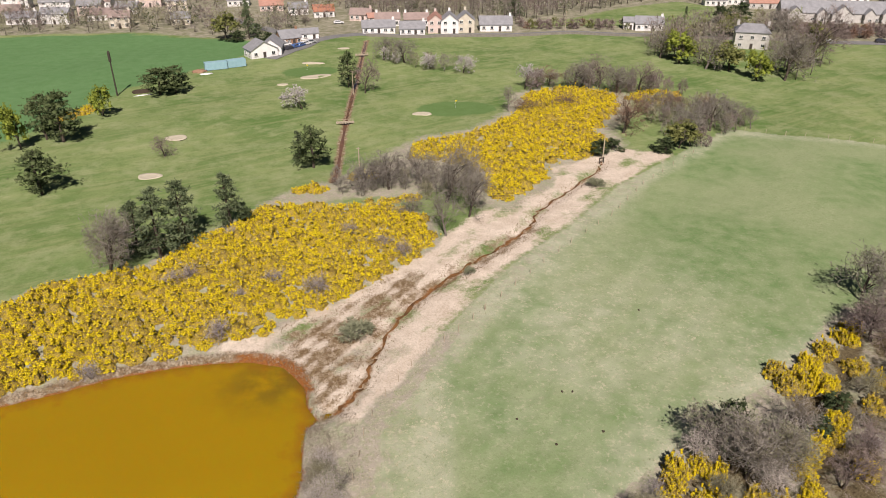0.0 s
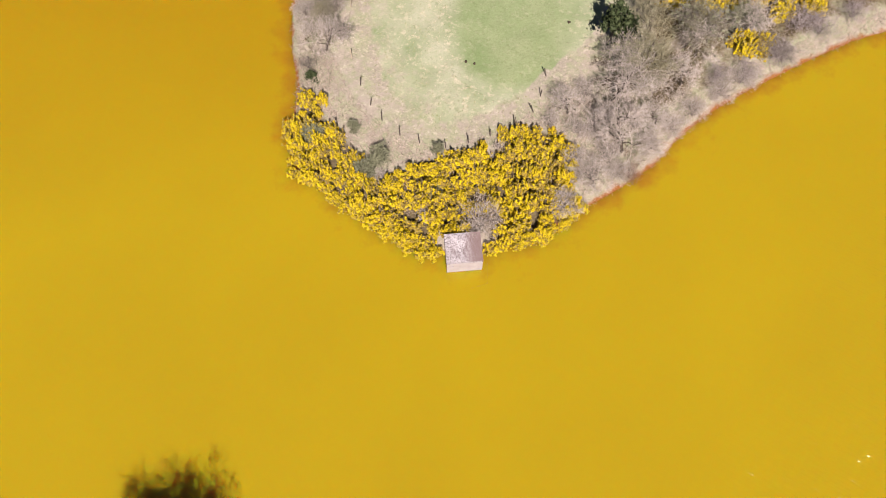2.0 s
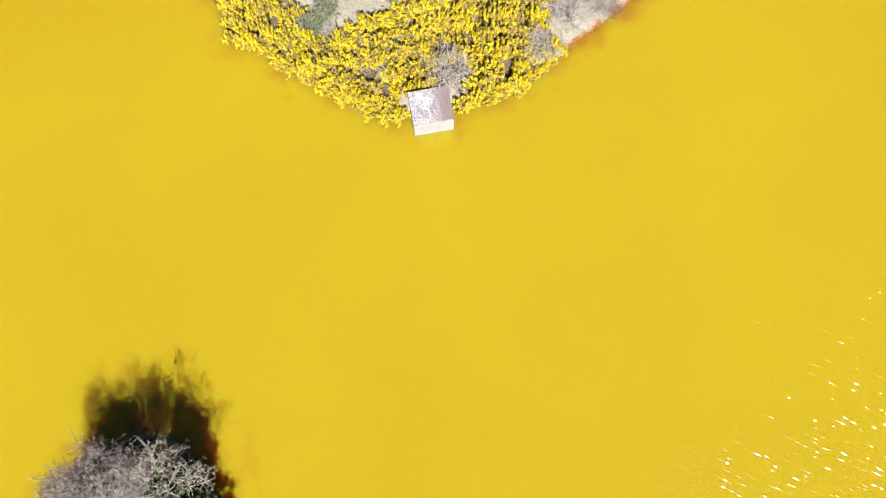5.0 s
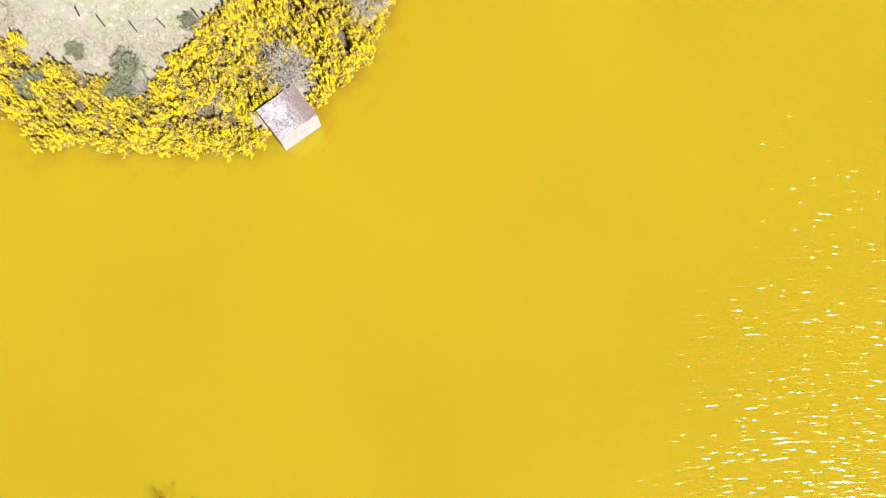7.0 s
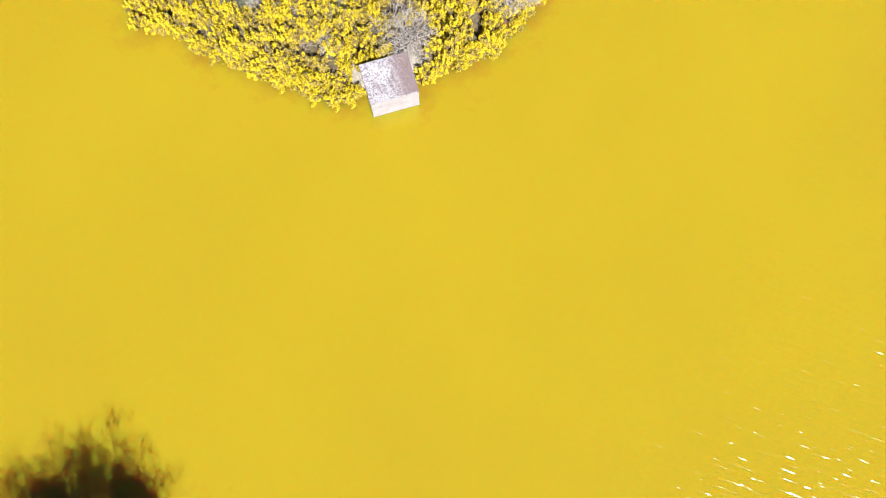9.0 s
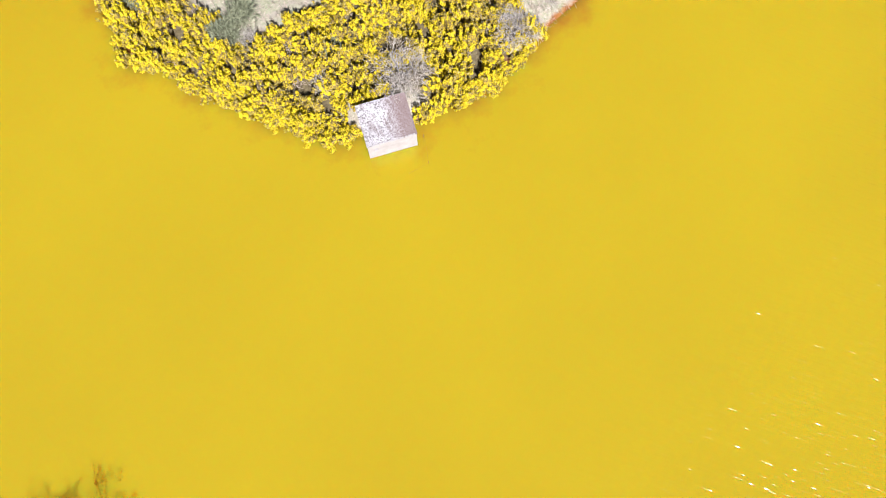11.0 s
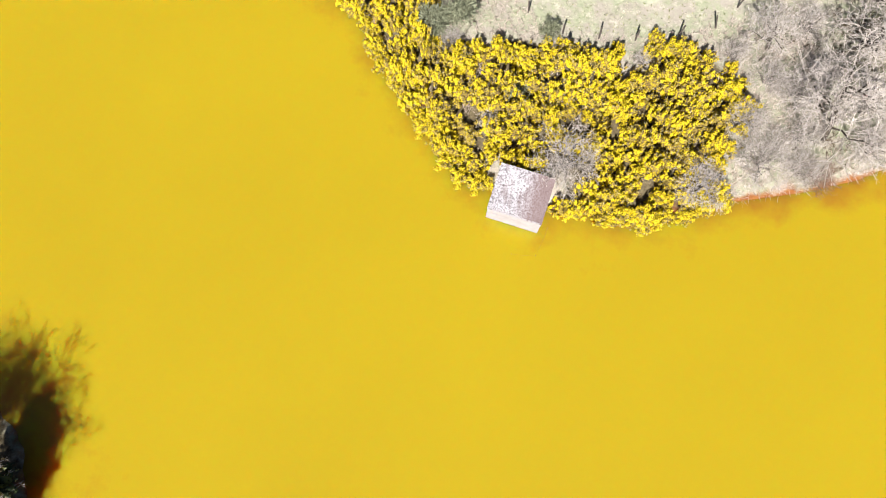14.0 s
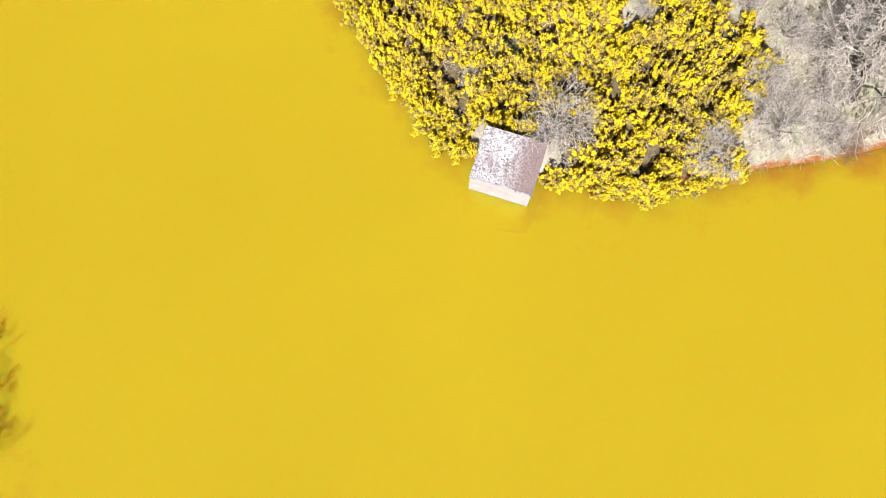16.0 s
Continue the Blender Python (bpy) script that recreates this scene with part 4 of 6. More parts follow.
def thicket(name, poly, step, radius, height, tufts, bloom, fine, seed, label):
    """A wide bank of gorse, too dense to count."""
    rnd = np.random.default_rng(seed)
    pieces = []
    for x, y in scatter(poly, step, rnd):
        s = rnd.uniform(0.75, 1.3)
        z = ground_z(x, y) - 0.1
        w = 0.55 * wavy(x, y, 7, seed) + 0.35 * wavy(x, y, 2.7, seed + 1)
        edge = signed(np.array([x]), np.array([y]), poly)[0]
        hh = height * s * (0.72 if edge < 1.2 else 1.0) * (1 + 0.3 * wavy(x, y, 3.6, seed + 2))
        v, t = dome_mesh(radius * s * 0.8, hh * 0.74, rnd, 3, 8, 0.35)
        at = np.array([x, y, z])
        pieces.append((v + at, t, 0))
        b = np.clip(bloom + 0.8 * w, 0.15, 1.0)
        p, nrm = dome_points(tufts, rnd, radius * s * 0.9, hh * 0.92, 0.28, 0.06)
        p = p * rnd.uniform(0.8, 1.1, tufts)[:, None]
        up = rnd.uniform(0, 1, tufts) < b * (0.6 + 0.5 * nrm[:, 2])
        k, ln, wd = fine
        for q in p[up]:
            g = radius * rnd.uniform(0.10, 0.22)
            v, t = dome_mesh(g, g * 0.9, rnd, 1, 6, 0.5)
            pieces.append((v + q + at - [0, 0, g * 0.4], t, 3))
        n = np.repeat(p[up], 3, 0)
        e = rnd.normal(size=n.shape) + np.repeat(nrm[up], 3, 0) * 0.8 + [0, 0, 0.5]
        e /= np.linalg.norm(e, axis=1, keepdims=True)
        pieces.append((*puffs(n + e * radius * 0.17 + at, radius * rnd.uniform(0.045, 0.09, len(n)), rnd), 2))
        pieces.append((*sprays(p[~up] * 0.95 + at, nrm[~up] + [0, 0, 0.5], k + 3, ln * 1.2, wd * 0.8, 0.6, rnd), 1))
    v, t, m = joined(pieces)
    return thing(name, array_mesh(name, v, t, ["gorse_bed", "gorse_green", "gorse_yellow", "gorse_head"], m), Matrix(), label, "gorse", kind="stuff")


thicket("gorse_thicket", GORSE_WEST, 1.8, 1.3, 1.5, 32, 0.8, (3, 0.24, 0.06), 31, "wide bank of gorse in full yellow flower above the pond")
thicket("gorse_thicket", GORSE_NORTH, 2.3, 1.65, 1.8, 30, 0.92, (3, 0.3, 0.085), 41, "bank of gorse in full yellow flower along the stream")
for k, poly in enumerate(([(-20.5, 112), (-16, 115), (-13, 113.5), (-15, 110), (-19, 109.5)], [(68, 172), (78, 180), (85, 174), (75, 164)],
                          [(-9, 118), (-4, 121), (0, 119), (-4, 116)], [(-7, 104.6), (6, 107), (4, 104.8), (-5, 103)],
                          [(-86, 168), (-80, 178), (-78, 174), (-83, 165)])):
    thicket("gorse_thicket", poly, 1.7, 1.3, 1.5, 26, 0.8, (4, 0.3, 0.09), 51 + k, "patch of gorse in yellow flower on rough grass")


# ---------- trees ----------
def branch_segments(rnd, height, spread, depth, kids, lean=0.0, start=0.25, droop=0.0, stems=1):
    """The limbs of a leafless tree, as rows of from, to, radius, radius, level."""
    out, ends = [], []

    def grow(p, d, length, r, level):
        n = 3 if level < 2 else 2 if level < depth else 1
        pts = [p]
        for i in range(n):
            d2 = d + Vector(rnd.normal(size=3) * (0.16 + 0.05 * level)) + Vector((0, 0, 0.05 - droop * level))
            d2.normalize()
            q = pts[-1] + d2 * length / n
            r2 = r * (0.82 if level else 0.86)
            out.append((pts[-1], q, r, r2, level))
            pts.append(q)
            d, r = d2, r2
        if level == depth:
            ends.append((pts[-1], d))
            return
        for k in range(kids[level]):
            f = start + (1 - start) * (k + rnd.uniform(0.3, 1)) / kids[level] if level == 0 else rnd.uniform(0.3, 1.0)
            i = min(int(f * n), n - 1)
            q = pts[i].lerp(pts[i + 1], f * n - i)
            w = rnd.uniform(0, 2 * math.pi)
            side = d.orthogonal()
            side.rotate(Matrix.Rotation(w, 3, d))
            d2 = (d * rnd.uniform(0.45, 0.9) + side.normalized() * spread * rnd.uniform(0.6, 1.2)).normalized()
            grow(q, d2, length * rnd.uniform(0.55, 0.8) * (1.0 - 0.3 * f * (level == 0)), r * rnd.uniform(0.5, 0.68), level + 1)

    for s in range(stems):
        w = 2 * math.pi * s / stems + rnd.uniform(0, 1)
        k = 0.0 if stems == 1 else rnd.uniform(0.25, 0.7)
        d = Vector((k * math.cos(w), k * math.sin(w), 1.0)).normalized()
        grow(Vector((0.12 * k * math.cos(w), 0.12 * k * math.sin(w), -0.15)), d, height * (0.5 if stems == 1 else 0.45), height * (0.025 if stems == 1 else 0.012), 0)
    return out, ends


def limb_mesh(rows, sides, least):
    v, t, k = [], [], 0
    for a, b, ra, rb, level in rows:
        n = sides if level < 2 else 3
        d = (b - a).normalized()
        u = d.orthogonal().normalized()
        w = d.cross(u)
        for p, r in ((a, max(ra, least)), (b, max(rb, least))):
            v += [p + r * (math.cos(2 * math.pi * i / n) * u + math.sin(2 * math.pi * i / n) * w) for i in range(n)]
        for i in range(n):
            j = (i + 1) % n
            t += [(k + i, k + j, k + n + j), (k + i, k + n + j, k + n + i)]
        k += 2 * n
    return np.array([tuple(p) for p in v]), np.array(t)


def twig_mesh(ends, rnd, count, length, width):
    c = np.array([tuple(p) for p, _ in ends])
    d = np.array([tuple(q) for _, q in ends])
    return sprays(c, d + [0, 0, 0.25], count, length, width, 0.6, rnd)


def bare_tree(seed, twig, bark="bark", spread=0.75, depth=3, kids=(9, 5, 4), stems=1, least=0.02, twigs=(5, 0.9, 0.02), leaves=None, droop=0.0,
              name="bare_tree", label="leafless tree with fine twigs", category="tree", group="leafless trees"):
    """A tree of unit-free size: about 10 m high, to be scaled where it is planted."""
    rnd = np.random.default_rng(seed)
    rows, ends = branch_segments(rnd, 10.0, spread, depth, kids, stems=stems, droop=droop)
    top = max(b.z for _, b, *_ in rows)
    thick = [r for r in rows if r[4] <= 1]
    thin = [r for r in rows if r[4] > 1]
    ob = thing(name, None, pose(0, 0, -60), label, category, group)
    ob["tall"] = top
    ob["wide"] = float(np.percentile([math.hypot(p.x, p.y) for p, _ in ends], 90)) * 2
    v, t = limb_mesh(thick, 5, 0.03)
    part("trunk", array_mesh("trunk", v, t, [bark]), ob)
    pieces = [(*limb_mesh(thin, 3, least), 0), (*twig_mesh(ends, rnd, *twigs), 0)]
    mats = [twig]
    if leaves:
        mat, share, count, ln, wd = leaves
        some = [e for e in ends if rnd.uniform() < share]
        c = np.array([tuple(p) for p, _ in some]) + rnd.normal(size=(len(some), 3)) * 0.25
        pieces.append((*sprays(c, rnd.normal(size=c.shape), count, ln, wd, 0.9, rnd), 1))
        mats.append(mat)
    v, t, m = joined(pieces)
    part("crown", array_mesh("crown", v, t, mats, m), ob)
    return ob


def stand(ob, x, y, wide, tall, rnd, label=""):
    """Plant a tree so that it is that wide and tall."""
    sx, sz = wide / ob["wide"], tall / ob["tall"]
    made = plant(ob, scaled(x, y, ground_z(x, y) - 0.05, rnd.uniform(0, 360), sx, sz))
    return tagged(made, label)


def conifer(seed, needles, pine=False, name="conifer", label="dark green conifer with drooping boughs", group="conifers"):
    """About 10 m high: boughs with needle sprays along them; a pine carries them in uneven rounded plates."""
    rnd = np.random.default_rng(seed)
    ob = thing(name, None, pose(0, 0, -60), label, "tree", group)
    b = Build()
    bend = rnd.normal(size=2) * 0.3
    b.tube([(0, 0, -0.2), (bend[0] * 0.5, bend[1] * 0.4, 3), (bend[0], bend[1], 6.5), (bend[0], bend[1], 9.4)], [0.26, 0.2, 0.12, 0.03], 6)
    cs, ns, plates = [], [], []
    whorls = 15 if not pine else 11
    for i in range(whorls):
        f = (i + 0.5) / whorls
        z = (1.2 + 8.3 * f) if not pine else (1.1 + 8.1 * f)
        for k in range(4):
            w = rnd.uniform(0, 6.28)
            if pine:
                rr = (3.3 * math.sin(math.pi * (0.2 + 0.72 * f)) + 0.3) * rnd.uniform(0.35, 1.2)
                tip = Vector((rr * math.cos(w), rr * math.sin(w), z + 0.08 * rr + rnd.uniform(-0.4, 0.4)))
            else:
                rr = (3.3 * (1 - f) ** 0.7 + 0.2) * rnd.uniform(0.5, 1.15)
                tip = Vector((rr * math.cos(w), rr * math.sin(w), z - 0.22 * rr + rnd.uniform(-0.3, 0.3)))
            root = Vector((bend[0] * f, bend[1] * f, z))
            b.tube([root, root.lerp(tip, 0.5) + Vector((0, 0, 0.1)), tip], [0.05, 0.035, 0.015], 3)
            for j in range(9 if not pine else 16):
                q = root.lerp(tip, rnd.uniform(0.3, 1.05))
                s = 0.28 if not pine else 0.55
                cs.append((q.x + rnd.normal() * s, q.y + rnd.normal() * s, q.z + rnd.normal() * (0.1 if not pine else 0.22)))
                ns.append((math.cos(w), math.sin(w), 0.35 if not pine else 1.0))
            if pine and rr > 0.8:
                v, t = dome_mesh(rnd.uniform(0.3, 0.6), 0.5, rnd, 2, 6, 0.5)
                plates.append((v + np.array(tip * 0.85 + root * 0.15), t, 0))
    part("trunk", b.mesh("trunk", "bark_dark"), ob)
    v, t, m = joined(plates + [(*sprays(np.array(cs), np.array(ns), 6, 0.7 if not pine else 0.55, 0.075, 0.6, rnd), 0)])
    part("crown", array_mesh("crown", v, t, [needles], m), ob)
    ob["tall"], ob["wide"] = 9.8, 6.4
    return ob


def leaf_tree(seed, leaf, name, label, group, low=0.25, fine=(5, 0.42, 0.12), k=9):
    """About 10 m high: trunk, limbs, and a crown of many leaf tufts in uneven clumps."""
    rnd = np.random.default_rng(seed)
    rows, ends = branch_segments(rnd, 10.0, 0.7, 3, (6, 4, 3), stems=1, start=low)
    ob = thing(name, None, pose(0, 0, -60), label, "tree", group)
    part("trunk", array_mesh("trunk", *limb_mesh(rows, 6, 0.02), ["bark_dark"]), ob)
    c = np.array([tuple(p) for p, _ in ends])
    mid = np.array([0, 0, c[:, 2].mean() * 0.9])
    pts = np.repeat(c, k, 0) + rnd.normal(size=(len(c) * k, 3)) * 0.42
    clumps = [(*sprays(pts, pts - mid, *fine, 0.7, rnd), 0)]
    for q in c:
        g = rnd.uniform(0.35, 0.7)
        v, t = dome_mesh(g, g * 0.8, rnd, 2, 6, 0.4)
        clumps.append((v + q - [0, 0, g * 0.3], t, 0))
    v, t, m = joined(clumps)
    part("crown", array_mesh("crown", v, t, [leaf], m), ob)
    ob["tall"] = float(pts[:, 2].max())
    ob["wide"] = float(np.percentile(np.hypot(pts[:, 0], pts[:, 1]), 92)) * 2
    return ob


def bare_shrub(seed, twig, label, name="bare_shrub", group="leafless shrubs", dense=5):
    return bare_tree(seed, twig, "bark", 0.95, 3, (5, 4, 3), stems=dense + 1, least=0.02, twigs=(4, 0.75, 0.021), name=name, label=label, category="shrub", group=group)


KIND = {
    "grey": bare_tree(101, "twig_grey", "bark_dark", 0.85, 4, (9, 5, 4, 2), least=0.022, twigs=(6, 0.65, 0.023)),
    "grey2": bare_tree(102, "twig_grey", spread=0.9),
    "near": bare_tree(108, "twig_pale", "bark_dark", 1.0, 4, (9, 5, 4, 3), least=0.021, twigs=(6, 0.45, 0.016), label="wide leafless tree with pale branches"),
    "near2": bare_tree(109, "twig_pale", "bark_dark", 0.95, 4, (9, 5, 4, 3), least=0.021, twigs=(6, 0.45, 0.016), label="leafless tree with tangled pale branches"),
    "purple": bare_tree(103, "twig_purple", "bark_dark", twigs=(9, 1.0, 0.024), label="leafless tree with purplish twigs"),
    "brown": bare_tree(104, "twig_brown", "bark_dark", twigs=(6, 0.9, 0.03), label="leafless tree with red-brown twigs"),
    "islet": bare_tree(117, "twig_islet", "bark", 0.9, 4, (9, 5, 4, 3), least=0.018, twigs=(6, 0.6, 0.017), label="pinkish-grey leafless tree"),
    "lichen": bare_tree(116, "twig_pale", "bark_dark", 0.9, 4, (9, 5, 4, 3), least=0.02, twigs=(6, 0.5, 0.015), leaves=("lichen", 0.6, 6, 0.24, 0.05), label="tree with pale twigs and green lichen"),
    "olive": bare_tree(105, "twig_olive", "bark_dark", 0.85, depth=4, kids=(9, 5, 4, 3), least=0.022, twigs=(6, 0.55, 0.023), label="tree just coming into olive bud"),
    "ivied": bare_tree(106, "twig_grey", "bark_dark", 0.85, depth=4, kids=(8, 5, 4, 2), least=0.022, twigs=(7, 0.55, 0.02), leaves=("broom", 0.7, 7, 0.4, 0.085), label="tree with grey-green lichen and ivy on its branches"),
    "flower": bare_tree(107, "blossom", "bark_dark", twigs=(7, 0.8, 0.07), label="small tree in pale blossom", group="blossom trees"),
    "shrub_grey": bare_shrub(111, "twig_grey", "leafless grey shrub on rough ground"),
    "shrub_pale": bare_shrub(112, "twig_pale", "leafless shrub with dense pale grey twigs", dense=8),
    "shrub_purple": bare_shrub(113, "twig_lilac", "leafless lilac-grey shrub among yellow gorse"),
    "shrub_brown": bare_shrub(114, "twig_brown", "leafless red-brown shrub among gorse"),
    "broom": bare_tree(115, "broom", "bark", 0.5, 2, (6, 5), stems=8, least=0.03, twigs=(8, 2.0, 0.1), name="broom_shrub", label="grey-green broom shrub on rough ground", category="shrub", group="broom shrubs"),
    "evergreen": leaf_tree(121, "ivy", "evergreen_bush", "dark evergreen bush in full leaf", "evergreen bushes", low=0.05),
    "pine": conifer(131, "needle", True, "pine_tree", "dark pine with a rounded crown", "pines"),
    "pine2": conifer(132, "needle", True, "pine_tree", "dark pine with a rounded crown", "pines"),
    "spruce": conifer(133, "spruce"), "spruce2": conifer(134, "spruce"),
    "lime": leaf_tree(141, "lime", "young_leaf_tree", "tree in fresh yellow-green leaf", "trees in young leaf", low=0.04),
    "olive_leaf": leaf_tree(142, "olive", "olive_leaf_tree", "tree in thin olive leaf", "trees in young leaf"),
}
rnd = np.random.default_rng(77)
TREES = {
    "pine": [(-70, 116, 8.2, 9.4), (-77, 147, 9.5, 12.5), (-65, 188, 10, 8.0)],
    "pine2": [(-82, 150, 8, 11.0), (-61, 190, 8, 8), (-17, 126, 7.6, 9.4), (-11, 193, 6, 11)],
    "spruce": [(-39.4, 85.9, 8.5, 12.4), (-43.5, 87.5, 6.5, 10), (-30, 98.2, 6.6, 10), (-20, 129, 4.4, 7.5), (-51, 267, 6, 15)],
    "spruce2": [(-36.4, 90.8, 7.4, 11.8), (-47, 262, 7, 7), (131, 286, 2.4, 6), (60, 305, 8, 10), (15, 330, 8, 12)],
    "lime": [(-85, 143, 7.5, 11.5), (-75, 169, 7, 8.8), (99, 211, 13, 10.5), (114, 187, 10, 9)],
    "olive_leaf": [(110, 198, 9, 9), (66.5, 129.5, 7, 7), (-60, 266, 9.5, 11), (136, 255, 8, 8), (147, 213, 10, 13)],
    "evergreen": [(-27.2, 97.5, 4.2, 3.5), (47, 127.5, 6, 3.6), (50.5, 129, 4.5, 3), (62.5, 127, 6, 3.5), (143, 279, 11, 8), (153, 282, 13, 9), (-43, 262, 5, 4), (-55, 263, 7, 4.5),
                  (50.2, 38.6, 3.8, 3.2), (45.5, 35.2, 3.6, 3), (-11.3, 20.9, 1.5, 1.2), (35.6, 35.6, 4.2, 6), (17.9, 22.4, 4.4, 5.6), (19.4, 21.6, 3.0, 4.6)],
    "purple": [(-51, 136, 5.2, 5),  (-6, 185, 7.4, 9.5), (63, 183, 8.8, 9), (74, 178, 9, 9), (43.9, 27.5, 5.5, 4.8), (49, 31, 5, 5), (63, 52, 7, 7),
               (140, 203, 17, 19), (62, 53, 5, 5)],
    "grey": [(-45.9, 80.2, 8.6, 11), (-45.7, 80.5, 7, 11.2), (7, 221, 10, 9), (0, 224, 8, 8), (-1, 111, 10, 7.5), (9.9, 103.7, 12, 12), (13.5, 96.9, 7.4, 10.4), (55, 182, 10, 9), (67, 178, 10, 9), (79, 141, 10, 9.5), (88, 149, 8, 6.6),
             (123, 187, 15, 15), (95, 219, 10, 8), (35.6, 31, 9.5, 8)],
    "grey2": [(6, 113, 9, 7.5), (-7, 112, 10, 6.9), (8.5, 89.1, 7.4, 7.8), (32, 161, 5, 7), (70, 131, 8.5, 8.9), (104, 202, 12, 12), (143, 220, 15, 15), (155, 259, 12, 10), (90, 142, 4.7, 5.7)],
    "near": [(17.0, 10.2, 7.8, 6.4), (26, 20, 5.5, 4.6), (-9.7, 24.2, 5.0, 4.4), (41, 33, 6, 5), (20.8, 13.0, 4.6, 3.8)],
    "near2": [(17.0, 15.9, 6.2, 5.4), (12.7, 14.7, 3.6, 3.4), (23.9, 17.0, 4.8, 4.4), (-10.6, 30.4, 4.2, 3.4), (31, 22.5, 4.6, 4), (36, 26, 5, 4.4), (30, 33, 5.0, 5)],
    "olive": [(-9.2, 33.4, 4.2, 3.2), (-10.6, 27.4, 3.6, 2.8), (18.3, 17.4, 7.4, 6.8), (25.2, 21.4, 5.6, 4.8), (31.4, 26.9, 4.5, 4.2), (38, 29.5, 6.5, 5.6), (34.4, 29.6, 6.5, 6), (128, 195, 11, 12)],
    "brown": [(57, 141, 11, 11.5), (49, 187, 10, 6), (83, 155, 7, 6)],
    "lichen": [(18.6, 20.0, 5.0, 5.6), (-10.3, 30.6, 4.6, 3.6), (33.6, 31.0, 6.5, 6.2)],
    "ivied": [(33.0, 33.4, 7, 7), (68, 62, 9, 9), (66, 54, 7, 7)],
    "flower": [(-23, 170, 9.6, 6), (41, 184, 7, 7), (15, 212, 7.6, 5), (25, 204, 8.3, 5.5), (45, 186, 7, 5)],
    "shrub_purple": [(30.5, 17.6, 3, 2), (34, 19.6, 3.2, 2.2), (39, 22.2, 3.4, 2.4), (43, 23.8, 3, 2), (27.4, 17.5, 2.6, 1.8), (-8.3, 91, 3.2, 2.9), (-2.4, 85.7, 3.1, 2.8), (0.7, 82.4, 3, 3.4), (-19.5, 75.2, 3.8, 2.9), (-12.9, 70.9, 4.6, 4.3), (-35.3, 76.2, 3.7, 2.8), (-33, 78.3, 3.4, 2.8),
                     (-24.3, 71.1, 2.5, 2.3), (-25.4, 60.8, 4.5, 3.8), (-40.3, 54.2, 3.2, 2.7), (-28.8, 92.3, 2.6, 2.2), (24.2, 28.2, 3.4, 2), (37, 23, 3.6, 2.4)],
    "shrub_brown": [(17.2, 7.8, 2.4, 1.5), (37, 161, 9, 3.6), (48, 164, 9, 3.6), (77, 158, 8, 5), (60, 150, 6, 4)],
    "shrub_grey": [(2.6, 99.1, 6.4, 4), (-9.6, 28.0, 3.6, 2.8), (-8.6, 32.0, 3.6, 2.6), (-10.6, 33.0, 3.6, 2.6), (-11.4, 22.4, 2.0, 1.6), (33, 20.5, 3.4, 2.2), (28, 23, 4, 3), (34.5, 19.2, 3, 2), (-7.9, 26.0, 2.2, 1.6)],
    "shrub_pale": [(11.0, 5.2, 3.0, 2.2), (13.8, 7.6, 3.4, 2.4), (16.0, 7.9, 2.4, 1.6), (19.6, 10.4, 2.8, 1.9), (22.0, 12.4, 2.8, 1.9), (14.6, 12.4, 2.6, 1.8), (24.4, 13.8, 2.8, 1.8), (27.5, 15.8, 2.8, 1.8), (29.8, 17.0, 3.2, 2), (21.0, 16.4, 3, 2.4), (-10.2, 36.0, 3.0, 2.2), (-11.0, 26.8, 3.0, 2.2), (3.25, 4.0, 3.8, 3.0), (12.4, 9.6, 2.4, 1.8), (15.4, 9.8, 2.6, 1.9), (13.0, 12.6, 2.4, 1.8), (18.6, 12.6, 3.0, 2.2), (15.6, 14.0, 2.6, 2.0), (10.8, 13.6, 1.8, 1.4), (20.0, 19.6, 3, 2.2), (14.6, 16.6, 2.6, 1.8), (-9.4, 34.6, 3.2, 2.4), (-8.6, 29.6, 3.0, 2.2), (-11.6, 29.0, 2.8, 2.2), (-5.0, 9.3, 1.6, 1.0), (-1.4, 5.2, 1.5, 1.2), (5.9, 11.4, 1.4, 1.2)],
    "broom": [(-7.1, 59.9, 4.2, 2), (-5.1, 11.3, 1.9, 1.3), (-6.4, 10.2, 1.6, 1.2), (0.2, 11.5, 1.1, 1.1), (-7.3, 14.8, 1.1, 0.9), (-11.2, 14.4, 1.8, 1.4), (31.5, 23.5, 3, 2.4), (36, 34.5, 3.4, 2.6),
              (41, 109, 3, 1.6), (10.8, 75.6, 1.6, 1.2), (-0.4, 7.2, 1.1, 1.0), (-21, -26, 3, 2)],
}
